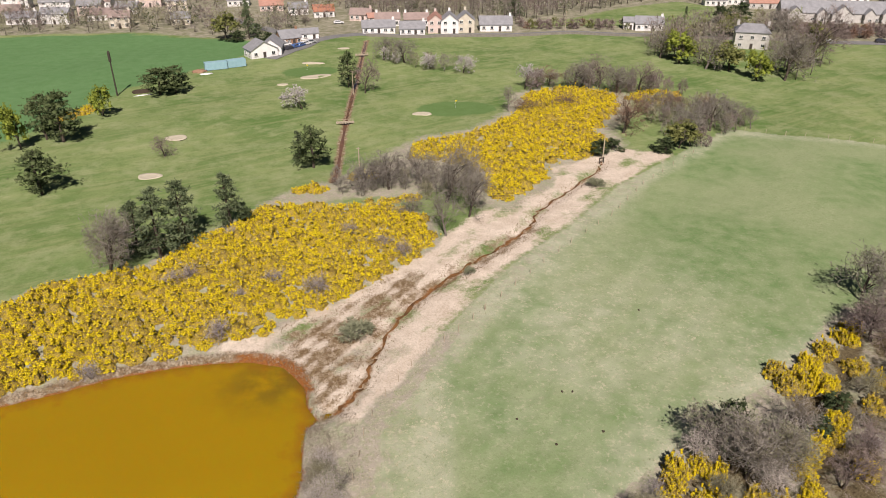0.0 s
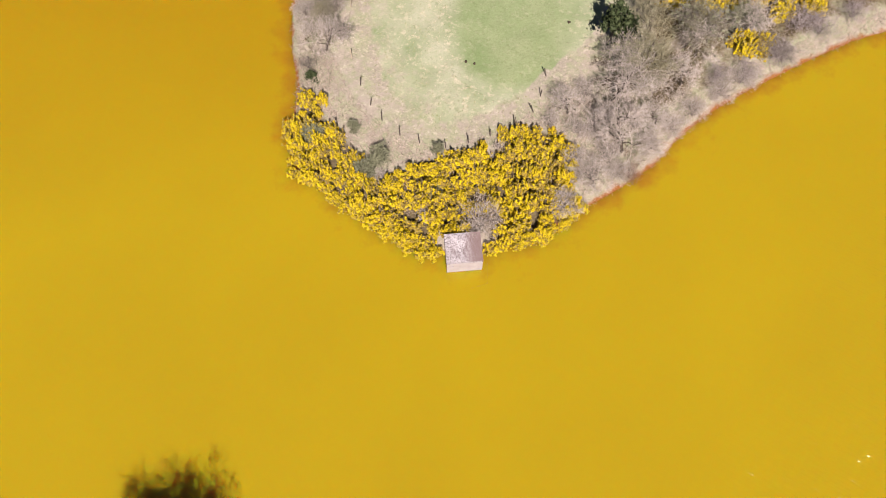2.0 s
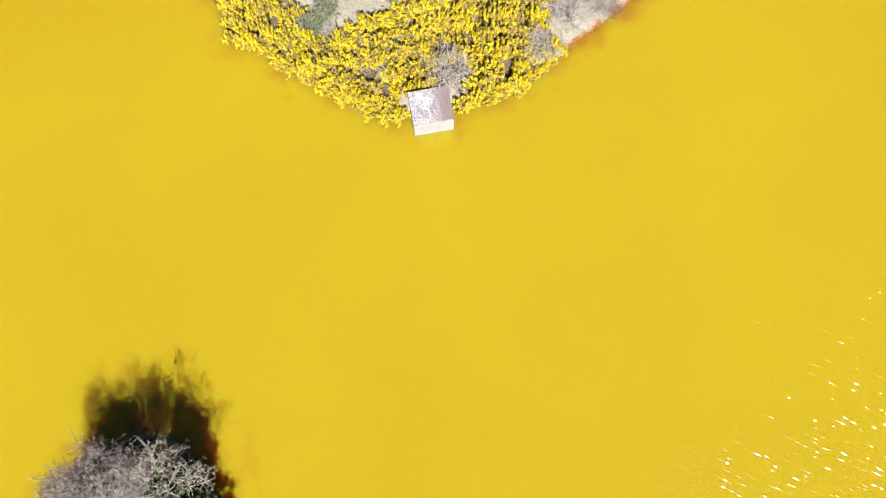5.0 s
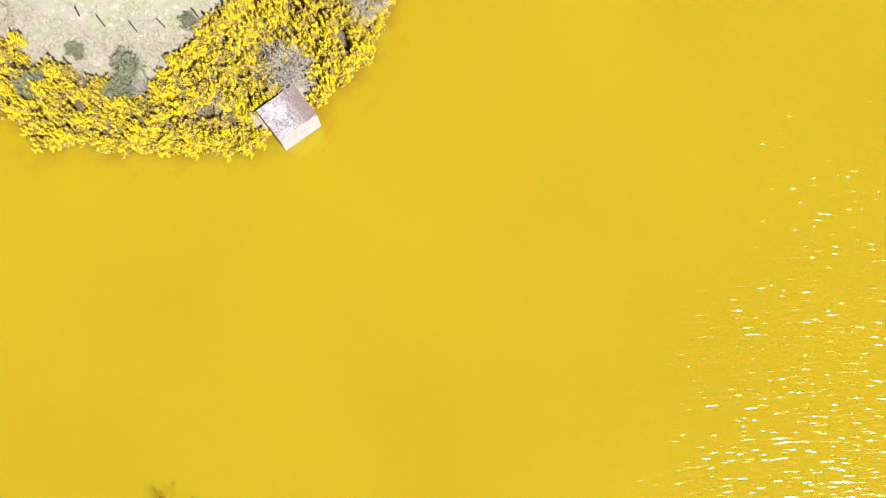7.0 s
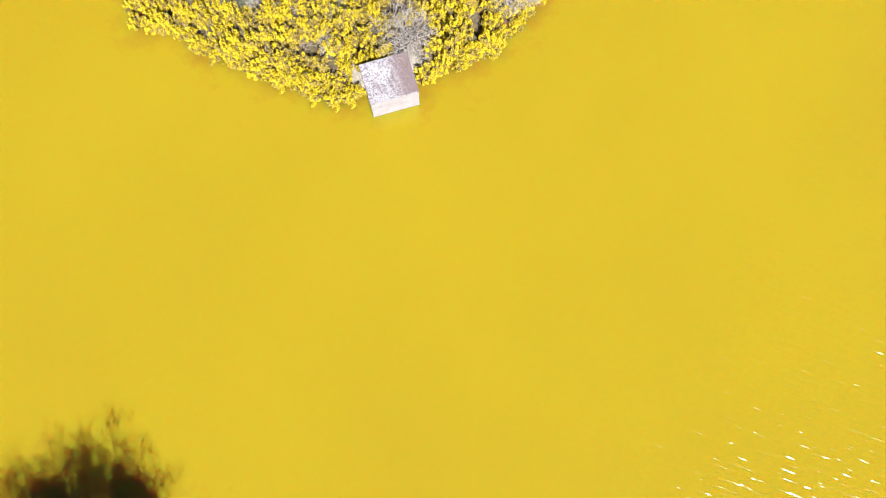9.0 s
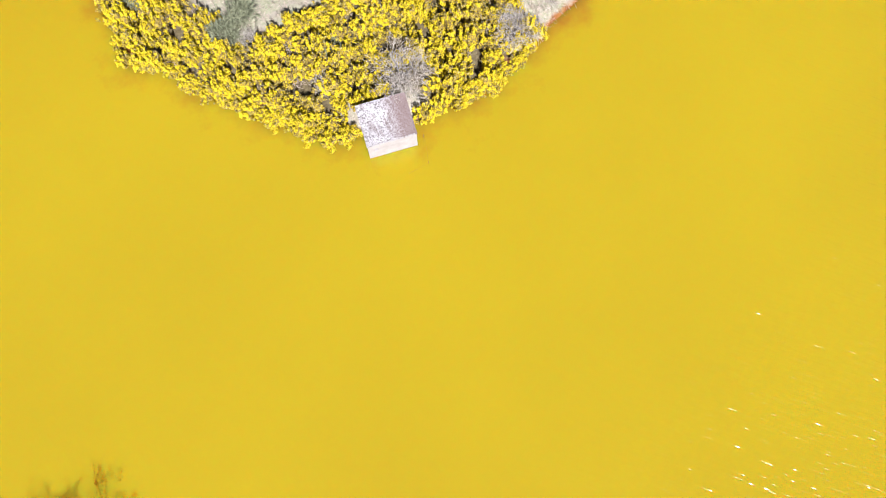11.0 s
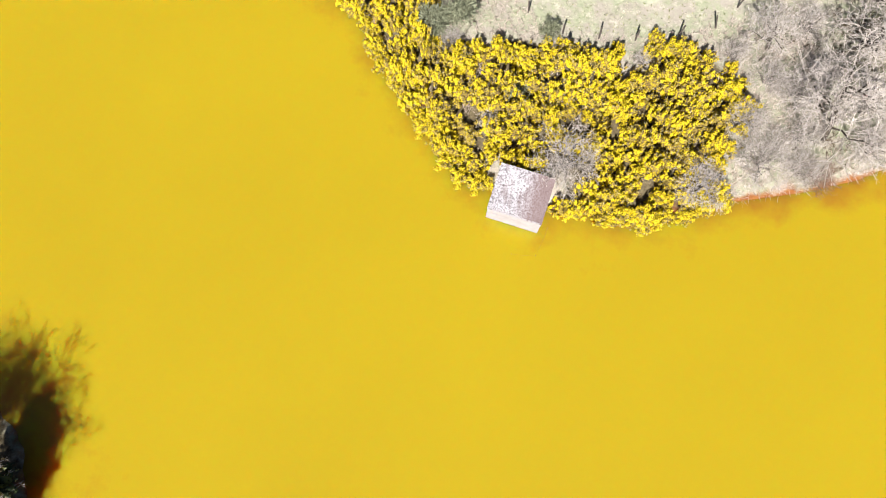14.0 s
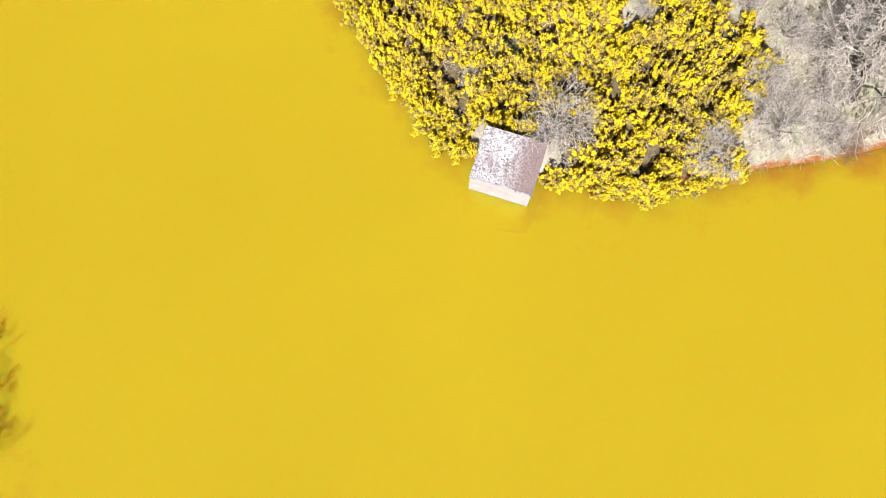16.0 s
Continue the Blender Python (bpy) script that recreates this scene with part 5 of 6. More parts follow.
# evergreens here are added among the twigs to cast a solid shadow
ISLAND_TREES = [("lichen", -19.5, -23.0, 6.0, 6.8, "ivy-clad tree with pale lichened twigs on the islet"), ("evergreen", -19.4, -22.2, 3.8, 5.6, "added dark bush under a tree, thickening the islet's shadow"),
                ("evergreen", -18.7, -22.0, 2.6, 5.0, "added dark bush under a tree, thickening the islet's shadow"), ("evergreen", -19.2, -25.4, 3.8, 4.6, "added dark bush on the islet, thickening its shadow"),
                ("lichen", -19.8, -26.6, 5.6, 6.0, "ivy-clad tree with pale lichened twigs on the islet"),
                ("islet", -22.4, -20.0, 4.6, 7.6, "tall pinkish-grey leafless tree on the islet"), ("islet", -23.6, -20.6, 4.6, 7.2, "tall pinkish-grey leafless tree on the islet"),
                ("islet", -21.4, -20.6, 3.4, 6.0, "slim pinkish-grey leafless tree on the islet"), ("islet", -25.4, -22.6, 5.2, 5.4, "lavender-grey leafless tree on the islet"),
                ("islet", -26.8, -24.0, 4.8, 4.2, "lavender-grey leafless tree on the islet"), ("islet", -24.2, -26.4, 6.0, 5.4, "lavender-grey leafless tree on the islet"),
                ("islet", -22.2, -23.6, 4.6, 5.2, "pinkish-grey leafless tree on the islet"), ("islet", -22.0, -28.6, 5.6, 5.6, "leafless tree on the islet"),
                ("islet", -27.0, -27.6, 4.6, 4.0, "leafless tree on the islet"), ("evergreen", -22.8, -21.4, 3.0, 4.4, "added dark bush under the islet trees for a denser shadow"),
                ("evergreen", -25.2, -22.4, 3.4, 3.4, "added dark bush under the islet trees for a denser shadow"), ("evergreen", -23.4, -20.9, 3.2, 5.2, "added tall dark bush under the islet trees for a denser shadow"), ("evergreen", -24.8, -21.4, 3.2, 4.4, "added tall dark bush under the islet trees for a denser shadow"),
                ("evergreen", -26.4, -23.0, 3.0, 3.4, "added dark bush under the islet trees for a denser shadow"), ("evergreen", -18.2, -23.8, 2.8, 5.0, "added dark bush on the islet shore for a denser shadow"),
                ("evergreen", -18.3, -26.0, 3.2, 5.0, "added dark bush on the islet shore for a denser shadow"), ("evergreen", -28.0, -25.4, 2.8, 3.0, "added dark bush under the islet trees for a denser shadow"), ("shrub_purple", -24.8, -19.9, 3.0, 2.4, "purplish shrub on the islet shore"),
                ("shrub_purple", -28.0, -23.0, 2.6, 2.0, "purplish shrub on the islet shore")]
# the rest of the east bank's wood
BANK_WOOD = [(21, 20.5), (21.5, 24.5), (27, 28.5), (32, 32), (39, 36.5), (47, 41.5), (54, 47), (62, 53.5), (70, 60), (80, 66), (80, 42), (62, 34), (48, 27.5), (36, 23.5), (26, 17)]
for x, y in scatter(BANK_WOOD, 5.2, rnd, 0.42):
    if min(math.hypot(x - gx0, y - gy0) - r for gx0, gy0, r, _ in BANK_GORSE) < 1.2:
        continue
    kind = str(rnd.choice(["olive", "grey", "purple", "ivied", "near2", "shrub_grey", "shrub_purple", "evergreen", "lichen"], p=[0.24, 0.14, 0.06, 0.12, 0.12, 0.1, 0.08, 0.05, 0.09]))
    shrub = kind.startswith("shrub")
    w = rnd.uniform(3.2, 4.6) if shrub else rnd.uniform(4.6, 7.4) * (0.7 if kind == "evergreen" else 1)
    TREES[kind].append((float(x), float(y), w, w * (0.65 if shrub else 0.85)))
for kind, rows in TREES.items():
    for x, y, wide, tall in rows:
        stand(KIND[kind], x, y, wide, tall, rnd)
for kind, x, y, wide, tall, label in ISLAND_TREES:
    stand(KIND[kind], x, y, wide, tall, rnd, label)

# ---------- reeds, brambles and tussocks ----------
def carpet(name, points, mat, count, length, width, spread, lift, seed, label, category):
    """Loose low growth over the given points."""
    rnd = np.random.default_rng(seed)
    z = land_height(points[:, 0], points[:, 1])[0]
    keep = z > -0.05
    p = np.column_stack([points[keep], z[keep] - 0.02 + lift])
    v, t = sprays(p, np.tile([0.0, 0.0, 1.0], (len(p), 1)) + rnd.normal(size=p.shape) * 0.25, count, length, width, spread, rnd)
    return thing(name, array_mesh(name, v, t, [mat]), Matrix(), label, category, kind="stuff")


def strip(line, low, high, step, rnd):
    """Points beside a line, at between low and high metres from it on the land side."""
    xs, ys = [p[0] for p in line], [p[1] for p in line]
    gx, gy = np.meshgrid(np.arange(min(xs) - high, max(xs) + high, step), np.arange(min(ys) - high, max(ys) + high, step))
    p = np.stack([gx.ravel(), gy.ravel()], 1) + rnd.uniform(-0.5, 0.5, (gx.size, 2)) * step
    d = line_distance(p[:, 0], p[:, 1], line)
    return p[(d > low) & (d < high) & ~inside(p[:, 0], p[:, 1], POND)]


rnd = np.random.default_rng(5)
reeds = scatter(STREAM_SIDE, 0.42, rnd)
wet = line_distance(reeds[:, 0], reeds[:, 1], STREAM)
brown = (wavy(reeds[:, 0], reeds[:, 1], 1.6, 5) + 0.3 * rnd.normal(size=len(reeds)) > -0.2) & (signed(reeds[:, 0], reeds[:, 1], SEDGE) > -1.0)
brown |= (wet > 0.6) & (wet < 1.7) & (rnd.uniform(size=len(reeds)) < 0.45)
clear = wet > 0.55 + 0.4 * wavy(reeds[:, 0], reeds[:, 1], 2.0, 8)
carpet("dry_reeds", reeds[clear & ~brown], "straw", 5, 0.3, 0.018, 0.95, 0, 61, "bleached dry reeds along the stream", "reeds")
carpet("brown_sedge", reeds[clear & brown], "sedge", 6, 0.36, 0.022, 0.7, 0, 62, "brown sedge tufts on wet ground", "sedge")
carpet("shore_reeds", strip(BAY_SHORE, 0.1, 1.7, 0.3, rnd), "reed_grey", 6, 0.4, 0.016, 0.6, 0, 63, "grey-brown reeds fringing the pond", "reeds")
east = [p for p in POINT_SHORE if p[0] > 12]
carpet("shore_reeds", strip(east, 0.05, 1.8, 0.3, rnd), "bramble", 7, 0.7, 0.012, 0.9, 0, 64, "grey-brown reeds on the east bank", "reeds")
carpet("shore_reeds", strip([p for p in POINT_SHORE if p[0] < -9 and p[1] > 20], 0.1, 3.6, 0.3, rnd), "bramble_dark", 6, 0.5, 0.016, 0.7, 0, 65,
       "pinkish-brown dead stalks by the water", "reeds")
west = scatter([(-12.4, 33.5), (-12, 42), (-10.5, 45), (-6.4, 44), (-6.4, 33)], 0.3, rnd)
carpet("brown_sedge", west[wavy(west[:, 0], west[:, 1], 1.8, 3) > -0.35], "bramble_dark", 6, 0.45, 0.014, 0.8, 0, 70, "pinkish-brown reeds by the stream mouth", "sedge")
bank = scatter(EAST_BANK, 0.6, rnd)
bank = bank[(bank[:, 0] > 27) & (wavy(bank[:, 0], bank[:, 1], 2.4, 7) > -0.25)]
bank = bank[bank[:, 0] < 56]
carpet("bramble", bank, "bramble_dark", 6, 0.5, 0.01, 0.85, 0.02, 66, "tangled pinkish-grey bramble under the trees", "bramble")
# dark tufts added to stand in for shade under the leafless trees
under = [p for cx, cy, ra, rb in ((-10.3, 29.6, 2.0, 6.0), (17.2, 10.8, 2.8, 2.4), (17.2, 16.4, 2.8, 2.4), (18.6, 19.2, 3.0, 2.6), (23.9, 17.4, 2.0, 1.8), (13.2, 15.0, 1.4, 1.4))
         for p in scatter([(cx + ra * math.cos(w / 8), cy + rb * math.sin(w / 8)) for w in range(50)], 0.26, rnd)]
under = np.array(under)
carpet("undergrowth", under[wavy(under[:, 0], under[:, 1], 0.9, 6) > -0.15], "shaded_undergrowth", 6, 0.4, 0.02, 0.9, 0, 73, "dark undergrowth painting the shade under leafless trees", "bracken")
POINT_ROUGH = [(-12.6, 24), (-9, 24), (-7.6, 19), (-5.6, 16), (-3, 13.4), (1, 11.8), (6, 13.4), (10, 15.5), (13.4, 19), (17, 12), (13, 6), (9.6, 3.6), (3.5, 2), (-1.2, 2.4), (-4, 4), (-9, 8),
               (-12.4, 11), (-12.8, 17)]
tip = scatter(POINT_ROUGH, 0.26, rnd)
tip = tip[(signed(tip[:, 0], tip[:, 1], GORSE_POINT) < 0.2) | (wavy(tip[:, 0], tip[:, 1], 1.7, 12) > 0.22)]
carpet("bramble", tip, "bramble", 6, 0.42, 0.012, 0.85, 0.08, 67, "tangled pinkish-grey bramble between the gorse", "bramble")
near_bank = scatter([(10, 14), (11.2, 4.6), (13, 5.6), (20, 9.4), (27, 14.8), (31, 17), (27, 21), (20, 21), (15, 19.5)], 0.42, rnd)
carpet("bramble", near_bank, "bramble", 5, 0.4, 0.008, 0.9, 0.02, 69, "pale tangled bramble under leafless trees", "bramble")
margin = scatter(FIELD, 0.6, rnd)
margin = margin[(signed(margin[:, 0], margin[:, 1], FIELD) < 6 * rnd.uniform(size=len(margin)) ** 2) & (margin[:, 1] < 75) & (margin[:, 0] < 45)]
carpet("tussocks", margin, "tussock", 5, 0.2, 0.02, 0.7, 0, 68, "rough grass tussocks along the pasture edge", "grass")

verge = scatter([(-7.4, 22), (-6.6, 34), (-5.6, 41), (-3.4, 47), (2, 52), (4.4, 50), (3.6, 36), (2.4, 24), (3.4, 19), (6.4, 16.6), (11, 16), (14.5, 21), (20, 27), (16, 19), (10, 15.6), (6, 13.4),
                 (1.6, 12), (-3, 14), (-6, 18.6)], 0.3, rnd)
pick = wavy(verge[:, 0], verge[:, 1], 1.2, 9) + 0.5 * rnd.normal(size=len(verge))
carpet("tussocks", verge[pick > 0.1], "verge_straw", 5, 0.2, 0.016, 0.9, 0, 71, "bleached grass tussocks round the pasture", "grass")
carpet("tussocks", verge[pick < -0.35], "tussock", 5, 0.18, 0.016, 0.8, 0, 72, "green grass tussocks round the pasture", "grass")

# ---------- fences ----------
POST = Build()
POST.tube([(0, 0, -0.1), (0.01, 0, 0.55), (0.0, 0.015, 1.12)], [0.055, 0.052, 0.048], 7)
POST_MESH = POST.mesh("post", "post")
PALE_POST = POST.mesh("post", "pole_pale")


def fence(line, step, label, seed, post=POST_MESH):
    rnd = np.random.default_rng(seed)
    ob = thing("wire_fence", None, Matrix(), label, "fence")
    pts = [Vector((*p, 0)) for p in line]
    tops, carry = [], 0.0
    for a, b in zip(pts, pts[1:]):
        n = (b - a).length
        while carry < n:
            p = a.lerp(b, carry / n)
            z = ground_z(p.x, p.y)
            at = pose(p.x, p.y, z - 0.05, rnd.normal() * 5, rnd.normal() * 5, rnd.uniform(0, 360))
            part("post", post, ob, at=at)
            tops.append(at @ Vector((0, 0, 1.05)))
            carry += step * rnd.uniform(0.85, 1.15)
        carry -= n
    for k in (0.0, 0.4):
        w = Build()
        w.tube([p - Vector((0, 0, k)) for p in tops], [0.0025] * len(tops), 3)
        part("wire", w.mesh("wire", "wire"), ob)
    return ob


fence([(11.3, 19.1), (9.8, 15.3), (6.1, 13.1), (3.7, 12.5), (1.9, 11.9), (0.3, 12.0), (-2, 13), (-3.6, 14), (-5.2, 16.2), (-6.2, 18.6), (-7, 21.4)], 2.3, "leaning wooden posts of a wire fence round pasture", 3)
fence([(-7.2, 23), (-7.6, 24.8), (-6.6, 34), (-5.4, 41.8),
       (-3.2, 46.4), (1.3, 53.6), (6.3, 58.6), (12, 65)], 3.4, "bleached posts of a wire fence along the pasture", 6, PALE_POST)
fence([(12, 65), (25.5, 80), (40, 95), (51, 109.3), (70, 127.3), (84.6, 142.8), (96.7, 135.3), (118, 126)], 4.6, "wooden posts of a wire fence beside the stream", 4, PALE_POST)

for x, y in ((34.1, 62.5), (19.9, 45.3), (21.6, 38.0), (15.8, 36.4), (14.5, 25.4), (3.8, 21.5), (4.6, 21.2), (18.6, 45.4), (12.2, 41)):
    v, t = dome_mesh(0.16, 0.2, rnd, 3, 7, 0.35)
    thing("earth_clod", array_mesh("earth_clod", v, t, ["earth"]), pose(x, y, ground_z(x, y), 0, 0, 50 * x), "small dark clod of earth on pasture", "clod", "clods on the pasture")

# ---------- the golf course ----------
def bunker(x, y, ra, rb, turn, seed):
    rnd = np.random.default_rng(seed)
    v, t = [(0, 0, -0.02)], []
    for i, (k, z) in enumerate(((0.45, 0.0), (0.8, 0.05), (1.0, 0.16), (1.07, -0.1))):
        for s in range(18):
            w = 2 * math.pi * s / 18
            e = 1 + 0.12 * math.sin(2 * w + seed) + 0.07 * math.sin(3 * w + 2 * seed)
            v.append((ra * k * e * math.cos(w), rb * k * e * math.sin(w), z))
    t = [(0, 1 + s, 1 + (s + 1) % 18) for s in range(18)]
    for i in range(3):
        for s in range(18):
            a, b = 1 + i * 18 + s, 1 + i * 18 + (s + 1) % 18
            t += [(a, a + 18, b), (b, a + 18, b + 18)]
    me = array_mesh("sand_bunker", np.array(v), np.array(t), ["sand"])
    thing("sand_bunker", me, pose(x, y, ground_z(x, y) + 0.06, 0, 0, turn), "pale sand bunker cut into mown grass", "bunker", "bunkers of the course")


for k, (x, y, ra, rb, turn) in enumerate(((-21.7, 205.5, 4.6, 2.2, 12), (-23.8, 224.5, 3.4, 1.3, -12), (9.1, 162, 2.2, 1.5, 0), (-51.1, 147.5, 2.3, 1.9, 30), (-51.3, 124, 2.6, 1.6, 10),
                                          (-14, 245, 2.4, 1.0, 0), (-31, 196, 1.6, 0.9, 0))):
    bunker(x, y, ra, rb, turn, k)


def flag(x, y):
    ob = thing("golf_flag", None, pose(x, y, ground_z(x, y)), "yellow golf flag on a thin pole", "flag", "flags of the course")
    b = Build()
    b.tube([(0, 0, -0.1), (0, 0, 2.2)], [0.02, 0.015], 6)
    part("pole", b.mesh("pole", "frame_white"), ob)
    c = Build()
    c.add([(0, 0, 2.15), (0.45, 0.05, 2.05), (0.45, 0.05, 1.85), (0, 0, 1.75), (0, 0.02, 2.15), (0.45, 0.07, 2.05), (0.45, 0.07, 1.85), (0, 0.02, 1.75)],
          [(0, 1, 2, 3), (7, 6, 5, 4), (0, 4, 5, 1), (1, 5, 6, 2), (2, 6, 7, 3)])
    part("cloth", c.mesh("cloth", "gorse_yellow"), ob)


flag(18.5, 167), flag(-25, 214)


def footbridge(x, y, turn):
    ob = thing("footbridge", None, pose(x, y, ground_z(x, y) + 0.62, 0, 0, turn), "pale wooden footbridge across a ditch", "bridge", "footbridges of the course")
    for i in range(6):
        b = Build()
        b.box(0, -0.62 + i * 0.25, 0, 4.6, 0.23, 0.08)
        part("plank", b.mesh("plank", "pole_pale"), ob)
    for s in (-1, 1):
        b = Build()
        b.box(0, s * 0.78, 0.55, 4.4, 0.06, 0.07)
        for k in (-2, 0, 2):
            b.box(k, s * 0.78, -0.1, 0.1, 0.1, 0.66)
        part("rail", b.mesh("rail", "pole_pale"), ob)


footbridge(-11, 156, 4), footbridge(-7.4, 233, 4)
b = Build()
for k, (x0, y0) in enumerate(zip(DITCH, DITCH[1:])):
    n = 8
    for i in range(n + 1):
        p = Vector((*x0, 0)).lerp(Vector((*y0, 0)), i / n)
        w = 0.4 + 0.12 * math.sin(7 * i + k)
        z = ground_z(p.x, p.y) + 0.09
        b.v += [(p.x - w, p.y, z), (p.x + w, p.y, z)]
for i in range(0, len(b.v) - 2, 2):
    b.f.append((i, i + 1, i + 3, i + 2)), b.m.append(0)
thing("ditch_water", b.mesh("ditch_water", "ditch_water"), Matrix(), "narrow ditch of rust-brown water", "ditch", kind="structure")
b = Build()
for k, (x0, y0) in enumerate(zip(STREAM[1:], STREAM[2:])):
    n = 8
    for i in range(n + 1):
        p = Vector((*x0, 0)).lerp(Vector((*y0, 0)), i / n)
        d = (Vector((*y0, 0)) - Vector((*x0, 0))).normalized().orthogonal()
        d = Vector((-(y0[1] - x0[1]), y0[0] - x0[0], 0)).normalized()
        w = 0.2 + 0.14 * math.sin(2.1 * i + 3 * k) + (0.12 if k in (3, 4) else 0)
        p += d * 0.35 * math.sin(1.3 * i + k)
        z = ground_z(p.x, p.y) + 0.05
        b.v += [tuple(p + d * max(w, 0.1) + Vector((0, 0, z))), tuple(p - d * max(w, 0.1) + Vector((0, 0, z)))]
for i in range(0, len(b.v) - 2, 2):
    b.f.append((i, i + 1, i + 3, i + 2)), b.m.append(0)
thing("stream_water", b.mesh("stream_water", "stream_water"), Matrix(), "narrow orange-brown stream through dry reeds", "stream", kind="structure")


def pole(x, y, tall, r, mat, label, head=False, wires=False):
    ob = thing("utility_pole", None, pose(x, y, ground_z(x, y)), label, "pole")
    b = Build()
    b.tube([(0, 0, -0.3), (0, 0, tall * 0.6), (0, 0, tall)], [r, r * 0.85, r * 0.7], 8)
    part("shaft", b.mesh("shaft", mat), ob)
    if head:
        b = Build()
        b.tube([(0, 0, tall * 0.8), (0, 0, tall * 1.0), (0, 0, tall * 1.04)], [r * 1.7, r * 1.6, r * 0.9], 8)
        part("sleeve", b.mesh("sleeve", mat), ob)
    else:
        b = Build()
        b.box(0, 0, tall - 0.35, 0.9, 0.1, 0.1)
        part("crossarm", b.mesh("crossarm", mat), ob)


pole(-77, 188, 12.2, 0.24, "pole_wood", "tall dark pole at the edge of the crop", head=True)
pole(60, 182, 5.6, 0.16, "pole_pale", "pale wooden pole behind the gorse")
pole(47, 124.3, 6.2, 0.14, "pole_pale", "pale wooden pole beside the stream")
pole(-7, 123, 5.2, 0.14, "pole_pale", "pale wooden pole by leafless trees")
pole(74, 268.6, 8, 0.14, "pole_pale", "street pole beside the road")
pole(-9.5, 186, 7, 0.13, "pole_pale", "pale pole beside dark pines")
b = Build()
for k in (-0.6, 0.6):
    b.box(k, 0, -0.1, 0.18, 0.18, 1.5)
b.box(0, 0, 1.15, 1.6, 0.14, 0.16), b.box(0, 0, 0.5, 1.4, 0.1, 0.12)
thing("sluice_frame", b.mesh("sluice_frame", "pole_wood"), pose(46.2, 122.6, ground_z(46.2, 122.6), 0, 0, 30), "dark timber sluice frame in the stream", "sluice")

# ---------- buildings ----------
WINDOWS = {}


def window_parts(ob, x, y, z, w, h, turn):
    """A window with frame, sill and pane, set proud of the wall by the thickness of its frame."""
    key = (round(w, 2), round(h, 2))
    if key not in WINDOWS:
        f, s, g = Build(), Build(), Build()
        for a in (-1, 1):
            f.box(a * (w / 2 - 0.05), 0, 0, 0.1, 0.12, h)
        f.box(0, 0, 0, w - 0.2, 0.12, 0.1), f.box(0, 0, h - 0.1, w - 0.2, 0.12, 0.1), f.box(0, 0, 0.1, 0.07, 0.1, h - 0.2)
        s.box(0, -0.06, -0.12, w + 0.2, 0.24, 0.11)
        g.box(0, 0.0, 0.1, w - 0.2, 0.05, h - 0.2)
        WINDOWS[key] = (f.mesh("window", "frame_white"), s.mesh("sill", "stone_wall"), g.mesh("pane", "glass"))
    f, s, g = WINDOWS[key]
    win = part("window", f, ob, at=pose(x, y, z, 0, 0, turn))
    part("sill", s, win), part("pane", g, win)


